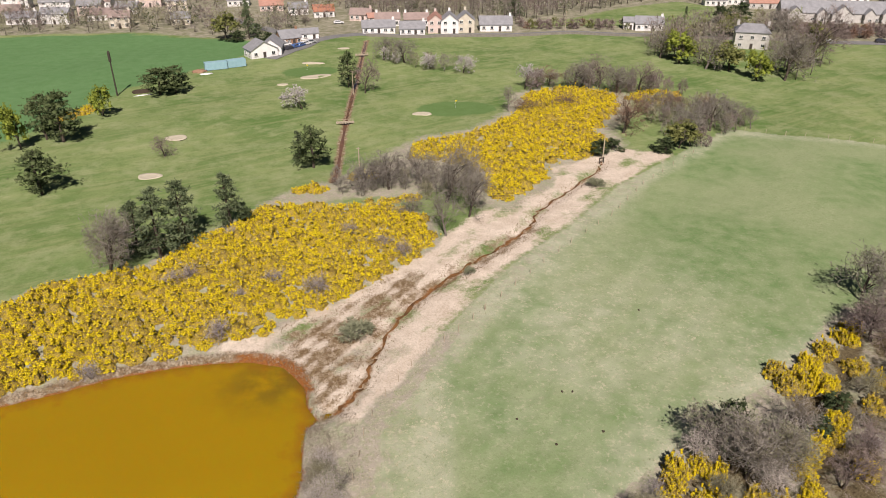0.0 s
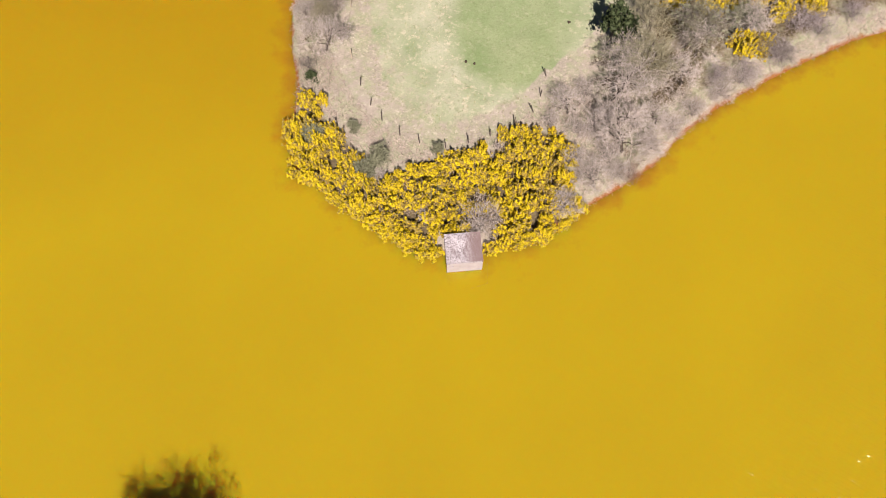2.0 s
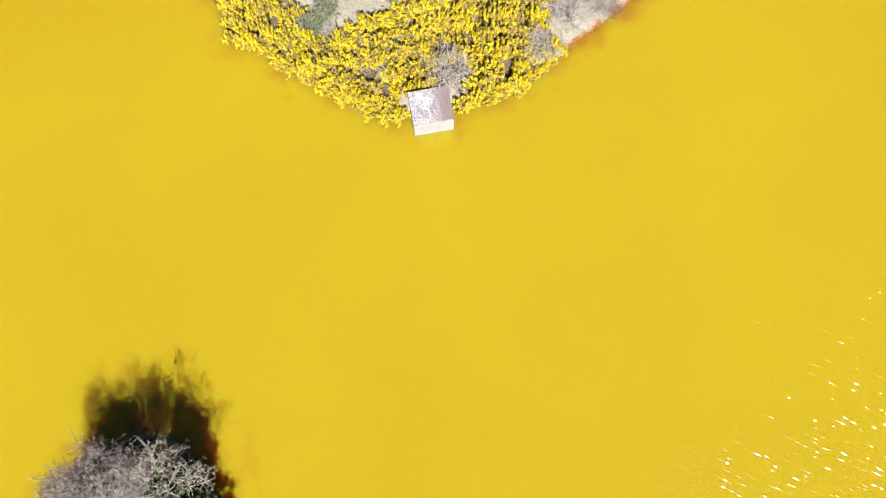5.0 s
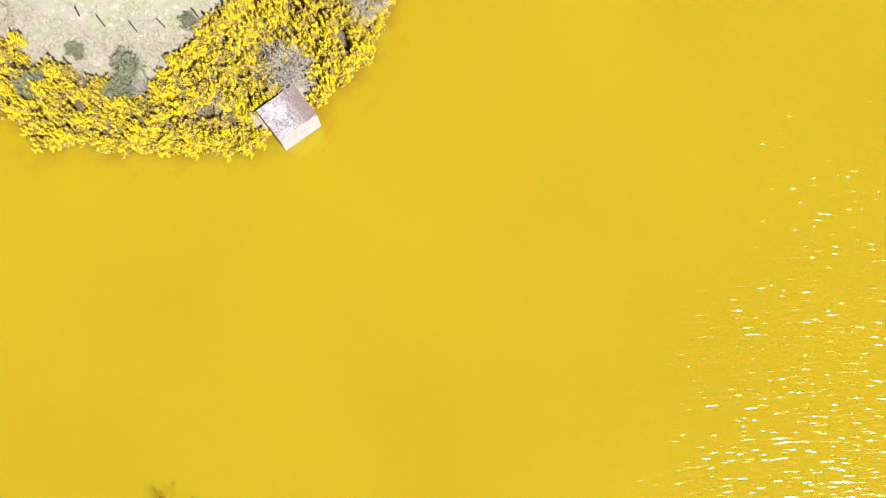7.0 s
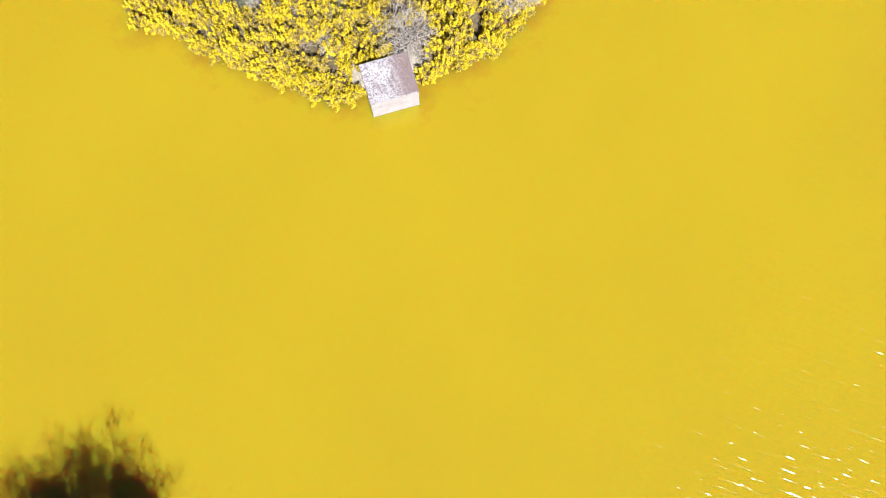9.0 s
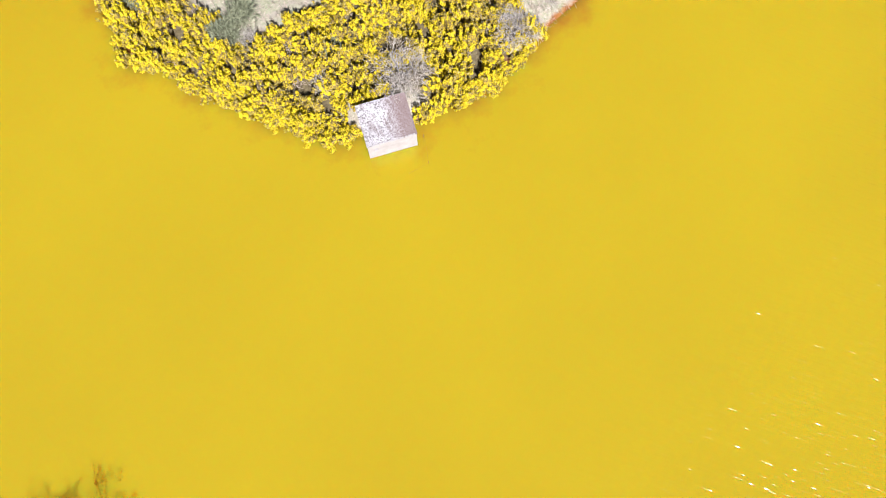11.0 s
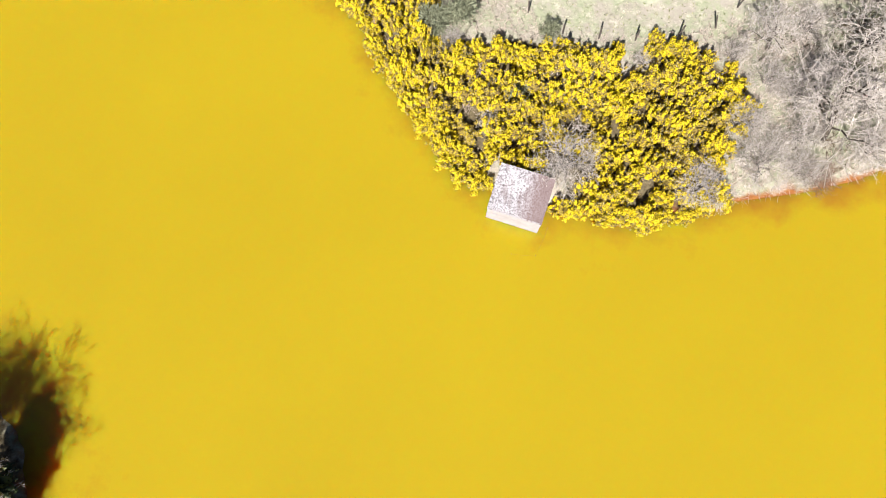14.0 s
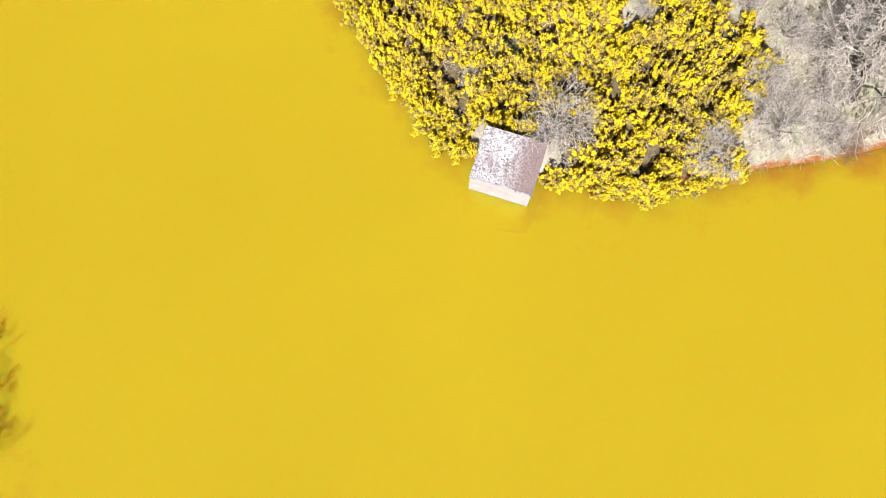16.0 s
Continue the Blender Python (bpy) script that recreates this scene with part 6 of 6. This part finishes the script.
def house(x, y, w, d, wall_h, roof_h, turn, wall, roof, label, name="house", windows=3, storeys=1, chimneys=1, hip=0.0, door=True, group="houses of the village", ridge_across=False):
    if y > 285 and "school" not in label:
        w, d, roof_h = w * 0.85, d * 0.85, roof_h * 0.75
        wall_h *= 0.85 if storeys == 1 else 1.0
    ob = thing(name, None, pose(x, y, ground_z(x, y) - 0.1, 0, 0, turn), label, "house", group)
    b = Build()
    if ridge_across:      # gable to the front
        prof = [(-w / 2, 0), (w / 2, 0), (w / 2, wall_h), (0, wall_h + roof_h), (-w / 2, wall_h)]
        pts = [(px, -d / 2, pz) for px, pz in prof] + [(px, d / 2, pz) for px, pz in prof]
    else:
        prof = [(-d / 2, 0), (d / 2, 0), (d / 2, wall_h), (0, wall_h + roof_h * (1 - hip)), (-d / 2, wall_h)]
        pts = [(w / 2, py, pz) for py, pz in prof] + [(-w / 2, py, pz) for py, pz in prof]
    b.add(pts, [(0, 1, 2, 3, 4), (9, 8, 7, 6, 5), (1, 0, 5, 6), (2, 1, 6, 7), (0, 4, 9, 5)])
    part("wall", b.mesh("wall", wall), ob)
    r, o, t = Build(), 0.35, 0.22
    half, run = (w / 2, d / 2) if ridge_across else (d / 2, w / 2)
    k = roof_h / half
    for s in (-1, 1):
        e, ez, top = s * (half + o), wall_h - o * k, wall_h + roof_h
        near = run + o
        ins = hip * w * 0.3
        q = [(e, -near, ez), (e, near, ez), (0, near - ins, top), (0, -near + ins, top)]
        q = q + [(a, c, z + t) for a, c, z in q]
        q = [(a, c, z) if ridge_across else (c, a, z) for a, c, z in q]
        r.add(q, [(3, 2, 1, 0), (4, 5, 6, 7), (0, 1, 5, 4), (1, 2, 6, 5), (2, 3, 7, 6), (3, 0, 4, 7)])
    if hip:
        for s in (-1, 1):
            q = [(s * (run + o), -half - o, wall_h - o * k + t), (s * (run + o), half + o, wall_h - o * k + t), (s * (run + o - hip * w * 0.3), 0, wall_h + roof_h + t)]
            r.add([*q, *((a, c, z - t) for a, c, z in q)], [(0, 1, 2), (5, 4, 3), (0, 3, 4, 1), (1, 4, 5, 2), (2, 5, 3, 0)])
    rf = part("roof", r.mesh("roof", roof), ob)
    for i in range(chimneys):
        c = Build()
        cx = (w / 2 - 0.6) * (1 if i == 0 else -1)
        px, py = (0, cx * d / w) if ridge_across else (cx, 0)
        c.box(px, py, wall_h + roof_h - 0.5, 0.9, 0.6, 1.5)
        for s in (-0.2, 0.2):
            c.tube([(px + s, py, wall_h + roof_h + 1.0), (px + s, py, wall_h + roof_h + 1.35)], [0.12, 0.1], 6)
        part("chimney", c.mesh("chimney", wall), rf)
    step = w / (windows + (1 if door and storeys == 1 else 0))
    for s in range(storeys):
        z = 0.95 + s * 2.7
        spots = windows + (1 if door and s == 0 and storeys == 1 else 0)
        for i in range(windows + (1 if door and storeys == 1 else 0)):
            wx = -w / 2 + step * (i + 0.5)
            if door and s == 0 and i == spots // 2:
                g = Build()
                g.box(0, 0, 0.1, 1.0, 0.12, 2.0)
                part("door", g.mesh("door", "door_dark"), ob, at=pose(wx, -d / 2 - 0.05, 0))
                continue
            window_parts(ob, wx, -d / 2 - 0.05, z, min(1.3, step * 0.6), 1.2, 0)
    for i in range(2):
        window_parts(ob, w / 2 + 0.05, -d / 4 + i * d / 2, 0.95, 1.0, 1.2, 90)
        window_parts(ob, -w / 2 - 0.05, -d / 4 + i * d / 2, 0.95, 1.0, 1.2, 270)
    return ob


# the clubhouse and its yard
house(-42.5, 236, 9.5, 7.5, 2.9, 2.6, 28, "harling", "slate", "low white clubhouse with a grey slate roof", "clubhouse", 2, 1, 0, ridge_across=True, group="clubhouse wings")
house(-38.9, 240.8, 9.6, 7, 2.9, 2.7, 28 + 62, "harling", "slate", "taller clubhouse wing with a grey slate roof", "clubhouse", 3, 1, 0, group="clubhouse wings")
house(-35, 257, 7.6, 7, 2.8, 2.4, 25, "brickwork", "slate", "brown brick bungalow with a slate roof", "bungalow")
house(-28, 266, 6.8, 5.5, 2.6, 1.4, 10, "harling", "slate", "small white garage by the road", "garage", 1, 1, 0)
# the row along the road
house(-1, 275, 13, 7, 2.6, 2.2, 2, "harling", "slate", "long white bungalow with a grey roof", "bungalow", 4, 1, 1)
house(12.5, 272, 10, 7, 2.6, 2.2, -3, "harling", "slate", "white bungalow with a dark grey roof", "bungalow", 3, 1, 1)
house(3, 290, 12, 8, 3.6, 2.8, 0, "harling", "tile_brown", "white cottage with a brown tiled roof", "cottage", 3, 1, 2, group="row of brown-roofed cottages")
house(15, 289, 12, 8, 3.4, 2.8, 0, "harling", "tile_brown", "white cottage with a brown tiled roof", "cottage", 3, 1, 2, group="row of brown-roofed cottages")
house(22, 275, 6, 9, 4.9, 2.4, -4, "pinkwash", "tile_red", "narrow pink house with a red roof", "house", 2, 2, 1, ridge_across=True)
house(27.5, 273, 7, 8, 4.9, 2.8, -4, "harling", "slate", "white gabled house with a slate roof", "house", 2, 2, 1, ridge_across=True)
house(34, 274, 7, 8, 4.9, 2.8, -4, "cream", "slate", "cream gabled house with a slate roof", "house", 2, 2, 1, ridge_across=True)
house(46.5, 275.5, 13, 8, 2.8, 2.6, -4, "harling", "slate", "white bungalow with a grey slate roof", "bungalow", 3, 1, 1)
# up the slope behind
house(-25, 314, 10.5, 8, 3.2, 3.0, 8, "harling", "tile_orange", "white bungalow with a bright orange roof", "bungalow", 2, 1, 0)
house(-37, 322, 10, 8, 3.4, 3.0, 12, "harling", "slate", "white bungalow with a grey slate roof", "bungalow", 2)
house(-50, 332, 12.5, 8, 3.2, 3.0, 6, "pinkwash", "tile_red", "pink-walled house with a red roof", "house", 3)
house(-68, 350, 12, 8, 3.4, 3.0, 4, "harling", "slate", "white house with a grey roof", "house", 3)
house(-8, 306, 11, 8, 3.2, 2.8, -12, "pinkwash", "tile_brown", "pink-walled house with a brown roof", "house", 3)
house(-3, 300, 6, 6, 2.6, 2.0, 10, "harling", "tile_red", "small white outbuilding with a red roof", "outbuilding", 1, 1, 0)
# the white estate to the west
for k, (x, y, w, tr, wm, rm) in enumerate(((-152, 309, 14, 10, "harling", "slate"), (-138, 310, 14, -6, "harling", "slate"), (-123, 318, 12, 12, "harling", "tile_brown"), (-131, 331, 12, 4, "pinkwash", "slate"),
                                           (-167, 330, 14, 8, "pinkwash", "tile_brown"), (-150, 342, 16, 2, "harling", "slate"), (-116, 336, 12, -8, "harling", "slate"), (-110, 352, 12, 6, "pinkwash", "tile_brown"),
                                           (-178, 318, 12, 8, "harling", "slate"), (-95, 340, 11, 10, "cream", "slate"), (-134, 352, 14, 0, "harling", "tile_brown"), (-172, 352, 14, 4, "harling", "slate"),
                                           (-84, 300, 9, 10, "cream", "slate"), (-108, 298, 10, 4, "cream", "tile_brown"))):
    house(x, y, w, 8, 4.6 if k % 2 else 3.4, 2.8, tr, wm, rm, ("pale two-storey house with a %s roof" if k % 2 else "pale estate house with a %s roof") % ("slate" if rm == "slate" else "brown tiled"),
          "house", 3, 1 + k % 2, 1, group="estate houses")
# to the east
house(109, 270, 11, 7, 2.8, 2.4, -14, "harling", "slate", "white roadside bungalow with grey roof", "bungalow", 3)
house(101, 272, 4, 5, 3.2, 1.5, -14, "harling", "slate", "small white roadside shed", "shed", 1, 1, 0)
villa = house(133.5, 232, 11.5, 9, 6.0, 2.2, -22, "sandstone", "slate", "two-storey stone villa with a hipped slate roof", "villa", 3, 2, 2, hip=0.8)
for k, (x, y, w, tr, wm, rm) in enumerate(((161, 325, 12, -10, "harling", "slate"), (173, 327, 13, -8, "harling", "slate"), (182, 317, 18, -10, "sandstone", "tile_red"), (211, 331, 20, -8, "pinkwash", "slate"),
                                           (232, 328, 18, -8, "harling", "tile_brown"), (252, 322, 16, -8, "harling", "slate"), (198, 340, 14, -8, "harling", "slate"), (222, 345, 16, -8, "pinkwash", "tile_red"))):
    house(x, y, w, 8, 3.2, 2.8, tr, wm, rm, "pale house with a %s roof" % {"slate": "slate", "tile_red": "red tiled", "tile_brown": "brown tiled"}[rm], "house", 3, 1, 1, group="houses behind the school")
# the long stone school with its gables
house(203, 279, 62, 9, 4.2, 4.2, -14, "sandstone", "slate", "long stone school range with a slate roof", "school", 12, 1, 1, door=False, group="school ranges")
for k, (off, gw, gh) in enumerate(((-26, 6, 2.6), (-15, 4, 2.0), (-7, 8, 3.6), (4, 4, 2.0), (11, 4, 2.0), (18, 8, 3.6), (27, 4, 2.0))):
    c, s = math.cos(radians(-14)), math.sin(radians(-14))
    house(203 + off * c + 5.2 * s, 279 + off * s - 5.2 * c, gw, 3.0, 4.0, gh, -14, "sandstone", "slate", "stone gable bay of the school", "gable_bay", 1, 1, 0, door=False, ridge_across=True, group="gable bays of the school")


def container(x, y, w, turn):
    ob = thing("storage_container", None, pose(x, y, ground_z(x, y), 0, 0, turn), "pale blue steel storage container on grass", "container", "storage containers")
    b = Build()
    n = int(w / 0.25)
    b.box(0, 0, 0.1, w, 2.4, 2.4)
    for i in range(n):
        for s in (-1, 1):
            b.box(-w / 2 + (i + 0.5) * w / n, s * 1.22, 0.2, 0.12, 0.05, 2.2)
    part("shell", b.mesh("shell", "blue_steel"), ob)
    for s in (-1, 1):
        d = Build()
        d.box(w / 2 + 0.03, s * 0.58, 0.2, 0.06, 1.1, 2.2)
        dr = part("door", d.mesh("door", "blue_steel"), ob)
        h = Build()
        h.tube([(w / 2 + 0.09, s * 0.2, 0.3), (w / 2 + 0.09, s * 0.2, 2.3)], [0.03, 0.03], 6)
        part("handle", h.mesh("handle", "wire"), dr)


container(-54.5, 217, 7, 20), container(-48.6, 220.5, 6, 26)
for x, y, sx, sy, sz, mat, label in ((-59, 213.5, 5, 2.5, 0.9, "brickwork", "heap of brown rubble on grass"), (-56.5, 211, 4.5, 2.2, 0.25, "harling", "pale concrete slab on grass"),
                                     (-70.5, 190.5, 6.5, 1.6, 1.0, "earth", "long dark heap of cuttings"), (-70.0, 187.8, 6, 0.7, 0.2, "harling", "pale boards lying on grass")):
    v, t = dome_mesh(1.0, 1.0, np.random.default_rng(int(abs(x * 10))), 4, 10, 0.25)
    thing("rubble_heap" if sz > 0.5 else "slab", array_mesh("heap", v * [sx / 2, sy / 2, sz], t, [mat]), pose(x, y, ground_z(x, y), 0, 0, 24), label, "heap" if sz > 0.5 else "slab")


def car(x, y, turn, colour, label):
    ob = thing("car", None, pose(x, y, ground_z(x, y) + 0.06, 0, 0, turn), label, "car", "parked cars")
    paint = car_paint("car_paint", colour)
    b = Build()
    prof = [(-2.1, 0.35), (2.1, 0.35), (2.15, 0.7), (1.2, 0.92), (0.55, 1.42), (-1.3, 1.45), (-2.0, 0.98), (-2.15, 0.7)]
    n = len(prof)
    pts = [(px, -0.85 * (0.86 if pz > 1.2 else 1), pz) for px, pz in prof] + [(px, 0.85 * (0.86 if pz > 1.2 else 1), pz) for px, pz in prof]
    b.add(pts, [tuple(range(n)), tuple(range(2 * n - 1, n - 1, -1))] + [((i + 1) % n, i, n + i, n + (i + 1) % n) for i in range(n)])
    part("body", b.mesh("body", paint), ob)
    g = Build()
    g.add([(1.14, -0.7, 0.97), (1.14, 0.7, 0.97), (0.6, 0.66, 1.39), (0.6, -0.66, 1.39)], [(0, 1, 2, 3)])
    g.v = [(p[0] + 0.03, p[1], p[2] + 0.02) for p in g.v]
    part("windscreen", g.mesh("windscreen", "glass"), ob)
    for s in (-1, 1):
        q = Build()
        q.add([(0.9, s * 0.84, 0.96), (-1.7, s * 0.84, 0.98), (-1.2, s * 0.76, 1.37), (0.5, s * 0.76, 1.36)], [(0, 1, 2, 3)])
        part("side_window", q.mesh("side_window", "glass"), ob)
        for k in (-1.3, 1.3):
            w = Build()
            w.tube([(k, s * 0.68, 0.3), (k, s * 0.88, 0.3)], [0.32, 0.32], 12)
            wh = part("wheel", w.mesh("tyre", "tyre"), ob)
            h = Build()
            h.tube([(k, s * 0.87, 0.3), (k, s * 0.9, 0.3)], [0.18, 0.17], 8)
            part("rim", h.mesh("rim", "wire"), wh)


WHITE, SILVER, BLUE, RED, DARK = (0.7, 0.7, 0.7), (0.4, 0.41, 0.42), (0.06, 0.12, 0.30), (0.35, 0.04, 0.03), (0.04, 0.04, 0.05)
for x, y, tr, c, label in ((-35.6, 252.0, 20, WHITE, "white hatchback parked by the clubhouse"), (-31.6, 247.4, 60, BLUE, "blue car parked in the yard"), (-29.8, 249.6, 60, BLUE, "blue car parked in the yard"),
                           (-28.2, 252.0, 40, WHITE, "white car parked in the yard"), (-26.6, 254.6, 40, SILVER, "silver car parked in the yard"), (-33.4, 244.6, 60, DARK, "dark car parked in the yard"),
                           (157, 243.3, -17, DARK, "dark car parked beside the road"), (167.6, 240, -17, SILVER, "silver car parked beside the road"), (186, 234.4, -17, DARK, "dark car parked beside the road"),
                           (-17.8, 297, 10, WHITE, "white car on the hillside street"), (195, 231.5, -17, RED, "red car parked beside the road")):
    car(x, y, tr, c, label)


def ribbon(name, line, width, lift, mat, label, category, thick=0.12):
    """A strip of road along a line, a real slab with edges."""
    v = []
    for i, p in enumerate(line):
        a, c = Vector((*line[max(i - 1, 0)], 0)), Vector((*line[min(i + 1, len(line) - 1)], 0))
        d = (c - a).normalized()
        n = Vector((-d.y, d.x, 0)) * width / 2
        z = ground_z(*p) + lift
        q = Vector((*p, z))
        v += [q + n, q - n, q - n - Vector((0, 0, thick)), q + n - Vector((0, 0, thick))]
    f = []
    for i in range(len(line) - 1):
        for s in range(4):
            a, c = 4 * i + s, 4 * i + (s + 1) % 4
            f.append((a, c, c + 4, a + 4))
    f += [(0, 3, 2, 1), tuple(4 * (len(line) - 1) + s for s in range(4))]
    b = Build()
    b.add(v, f)
    return thing(name, b.mesh(name, mat), Matrix(), label, category, kind="structure")


def fine_line(line, step=3.0):
    out = []
    for a, c in zip(line, line[1:]):
        n = max(1, int(math.dist(a, c) / step))
        out += [(a[0] + (c[0] - a[0]) * i / n, a[1] + (c[1] - a[1]) * i / n) for i in range(n)]
    return out + [line[-1]]


ribbon("road", fine_line(ROAD), 5.5, 0.16, "tarmac", "grey tarmac road past the houses", "road")
ribbon("car_park", fine_line([(-39, 234), (-33, 246), (-28, 256)]), 8, 0.10, "tarmac", "tarmac yard beside the clubhouse", "car park")
ribbon("road", fine_line([(-26, 264), (-45, 284), (-62, 306), (-80, 322)]), 5, 0.13, "tarmac", "grey side street up the slope", "road")
for line, h in (([(-6, 266.5), (16.3, 261.8), (50, 262.8), (73.6, 263.2), (107, 254.4), (136, 245.6), (150, 241.3)], 0.9),):
    w = ribbon("garden_wall", fine_line(line), 0.45, h, "stone_wall", "low stone wall along the fields", "wall", thick=h + 0.3)

# ---------- far woods and garden trees ----------
def wood(name, spots, tall, mats, share, seed, label, tufts=34, fine=(4, 1.8, 0.085)):
    """Trees too many and too far to count: stems with tangled crowns."""
    rnd = np.random.default_rng(seed)
    pieces = []
    for x, y in spots:
        h = tall * rnd.uniform(0.7, 1.2)
        z = ground_z(x, y)
        r = h * rnd.uniform(0.22, 0.34)
        stem = Build()
        stem.tube([(x, y, z - 0.2), (x + rnd.normal() * 0.2, y, z + h * 0.4), (x + rnd.normal() * 0.4, y, z + h * 0.85)], [h * 0.018, h * 0.013, h * 0.004], 4)
        tri = [(f[0], f[i], f[i + 1]) for f in stem.f for i in range(1, len(f) - 1)]
        pieces.append((np.array(stem.v), np.array(tri), 0))
        k = int(tufts * rnd.uniform(0.7, 1.2))
        p = rnd.normal(size=(k, 3))
        p /= np.linalg.norm(p, axis=1, keepdims=True)
        n = p + [0, 0, 0.4]
        p = p * (rnd.uniform(0.2, 1, k) ** 0.5)[:, None] * [r, r, h * 0.4] + [x, y, z + h * 0.58]
        m = 1 + int(rnd.choice(len(mats), p=share))
        pieces.append((*sprays(p, n, *fine, 0.6, rnd), m))
    v, t, m = joined(pieces)
    return thing(name, array_mesh(name, v, t, ["bark", *mats], m), Matrix(), label, "wood", kind="stuff")


rnd = np.random.default_rng(91)
WOOD_NORTH = [(-14, 316), (0, 300), (30, 298), (58, 291), (78, 303), (112, 328), (150, 344), (150, 400), (-30, 400)]
wood("far_woods", scatter(WOOD_NORTH, 5.2, rnd), 11, ["twig_purple", "twig_grey", "twig_olive", "needle", "blossom"], [0.38, 0.34, 0.15, 0.11, 0.02], 92, "grey-brown leafless woodland behind the houses")
WOOD_WEST = [(-112, 286), (-60, 276), (-46, 268), (-30, 285), (-18, 320), (-60, 300), (-80, 320), (-110, 330), (-190, 300), (-200, 286), (-150, 284)]
wood("garden_trees", scatter(WOOD_WEST, 6.2, rnd, 0.6), 8.0, ["twig_grey", "twig_purple", "twig_olive", "ivy", "olive"], [0.34, 0.26, 0.2, 0.12, 0.08], 93, "leafless garden trees among the houses")
wood("garden_trees", scatter([(-200, 345), (-60, 345), (-20, 330), (-30, 400), (-220, 400)], 9, rnd, 0.6), 10, ["twig_grey", "twig_purple", "ivy", "olive"], [0.4, 0.3, 0.2, 0.1], 94, "leafless garden trees up the slope")
wood("garden_trees", scatter([(150, 330), (280, 330), (280, 400), (150, 400)], 9, rnd, 0.6), 9, ["twig_grey", "twig_purple", "ivy"], [0.45, 0.35, 0.2], 95, "leafless garden trees behind the school")
GROVE = scatter([(92, 222), (99, 210), (113, 188), (126, 184), (146, 203), (152, 222), (140, 224), (126, 214), (112, 224), (118, 240), (140, 245), (160, 250), (168, 262), (130, 268), (112, 258), (96, 236)], 4.6, rnd, 0.5)
GROVE = GROVE[(np.abs(GROVE[:, 0] - 133.5 - (GROVE[:, 1] - 232) * 0.5) > 8) | (GROVE[:, 1] > 240)]
wood("grove", GROVE, 8.5, ["twig_grey", "twig_purple", "twig_olive", "lime", "olive"], [0.36, 0.3, 0.2, 0.07, 0.07], 96, "grove of leafless trees round the villa")
wood("scrub", scatter([(165, 268), (215, 256), (215, 240), (190, 239), (165, 246)], 3.4, rnd, 0.5), 2.2, ["twig_purple", "twig_brown"], [0.7, 0.3], 97, "low purplish scrub below the school", 40)
wood("scrub", scatter([(58, 286), (108, 275), (108, 268), (80, 270), (58, 276)], 4.0, rnd, 0.5), 2.4, ["twig_purple", "olive", "twig_brown"], [0.6, 0.2, 0.2], 98, "low scrub along the road", 40)
wood("scrub", scatter([(4, 120), (14, 117), (19, 106), (12, 101), (2, 108), (-10, 108), (-12, 116)], 3.0, rnd, 0.5), 4.0, ["twig_grey", "twig_olive"], [0.75, 0.25], 99, "thicket of grey leafless thorn", 110, (4, 0.8, 0.035))
wood("scrub", scatter([(66, 134), (72, 128), (92, 146), (88, 156), (76, 168), (68, 160), (66, 146)], 3.2, rnd, 0.5), 4.2, ["twig_grey", "twig_purple", "twig_olive"], [0.55, 0.25, 0.2], 100, "thicket of leafless thorn above the stream", 110, (4, 0.8, 0.035))
wood("scrub", scatter([(38, 181), (48, 187), (80, 183), (86, 172), (66, 178), (52, 182)], 3.4, rnd, 0.5), 5.5, ["twig_grey", "twig_purple"], [0.6, 0.4], 103, "belt of leafless thorn behind the gorse", 120, (4, 0.9, 0.04))
wood("scrub", scatter([(0, 226), (12, 218), (28, 204), (24, 202), (8, 214), (-2, 222)], 4, rnd, 0.5), 4.5, ["twig_grey", "blossom", "twig_olive"], [0.5, 0.3, 0.2], 104, "leafless thorns on the fairway edge", 90, (4, 0.9, 0.045))

for ob in KIND.values():
    remove_thing(ob)
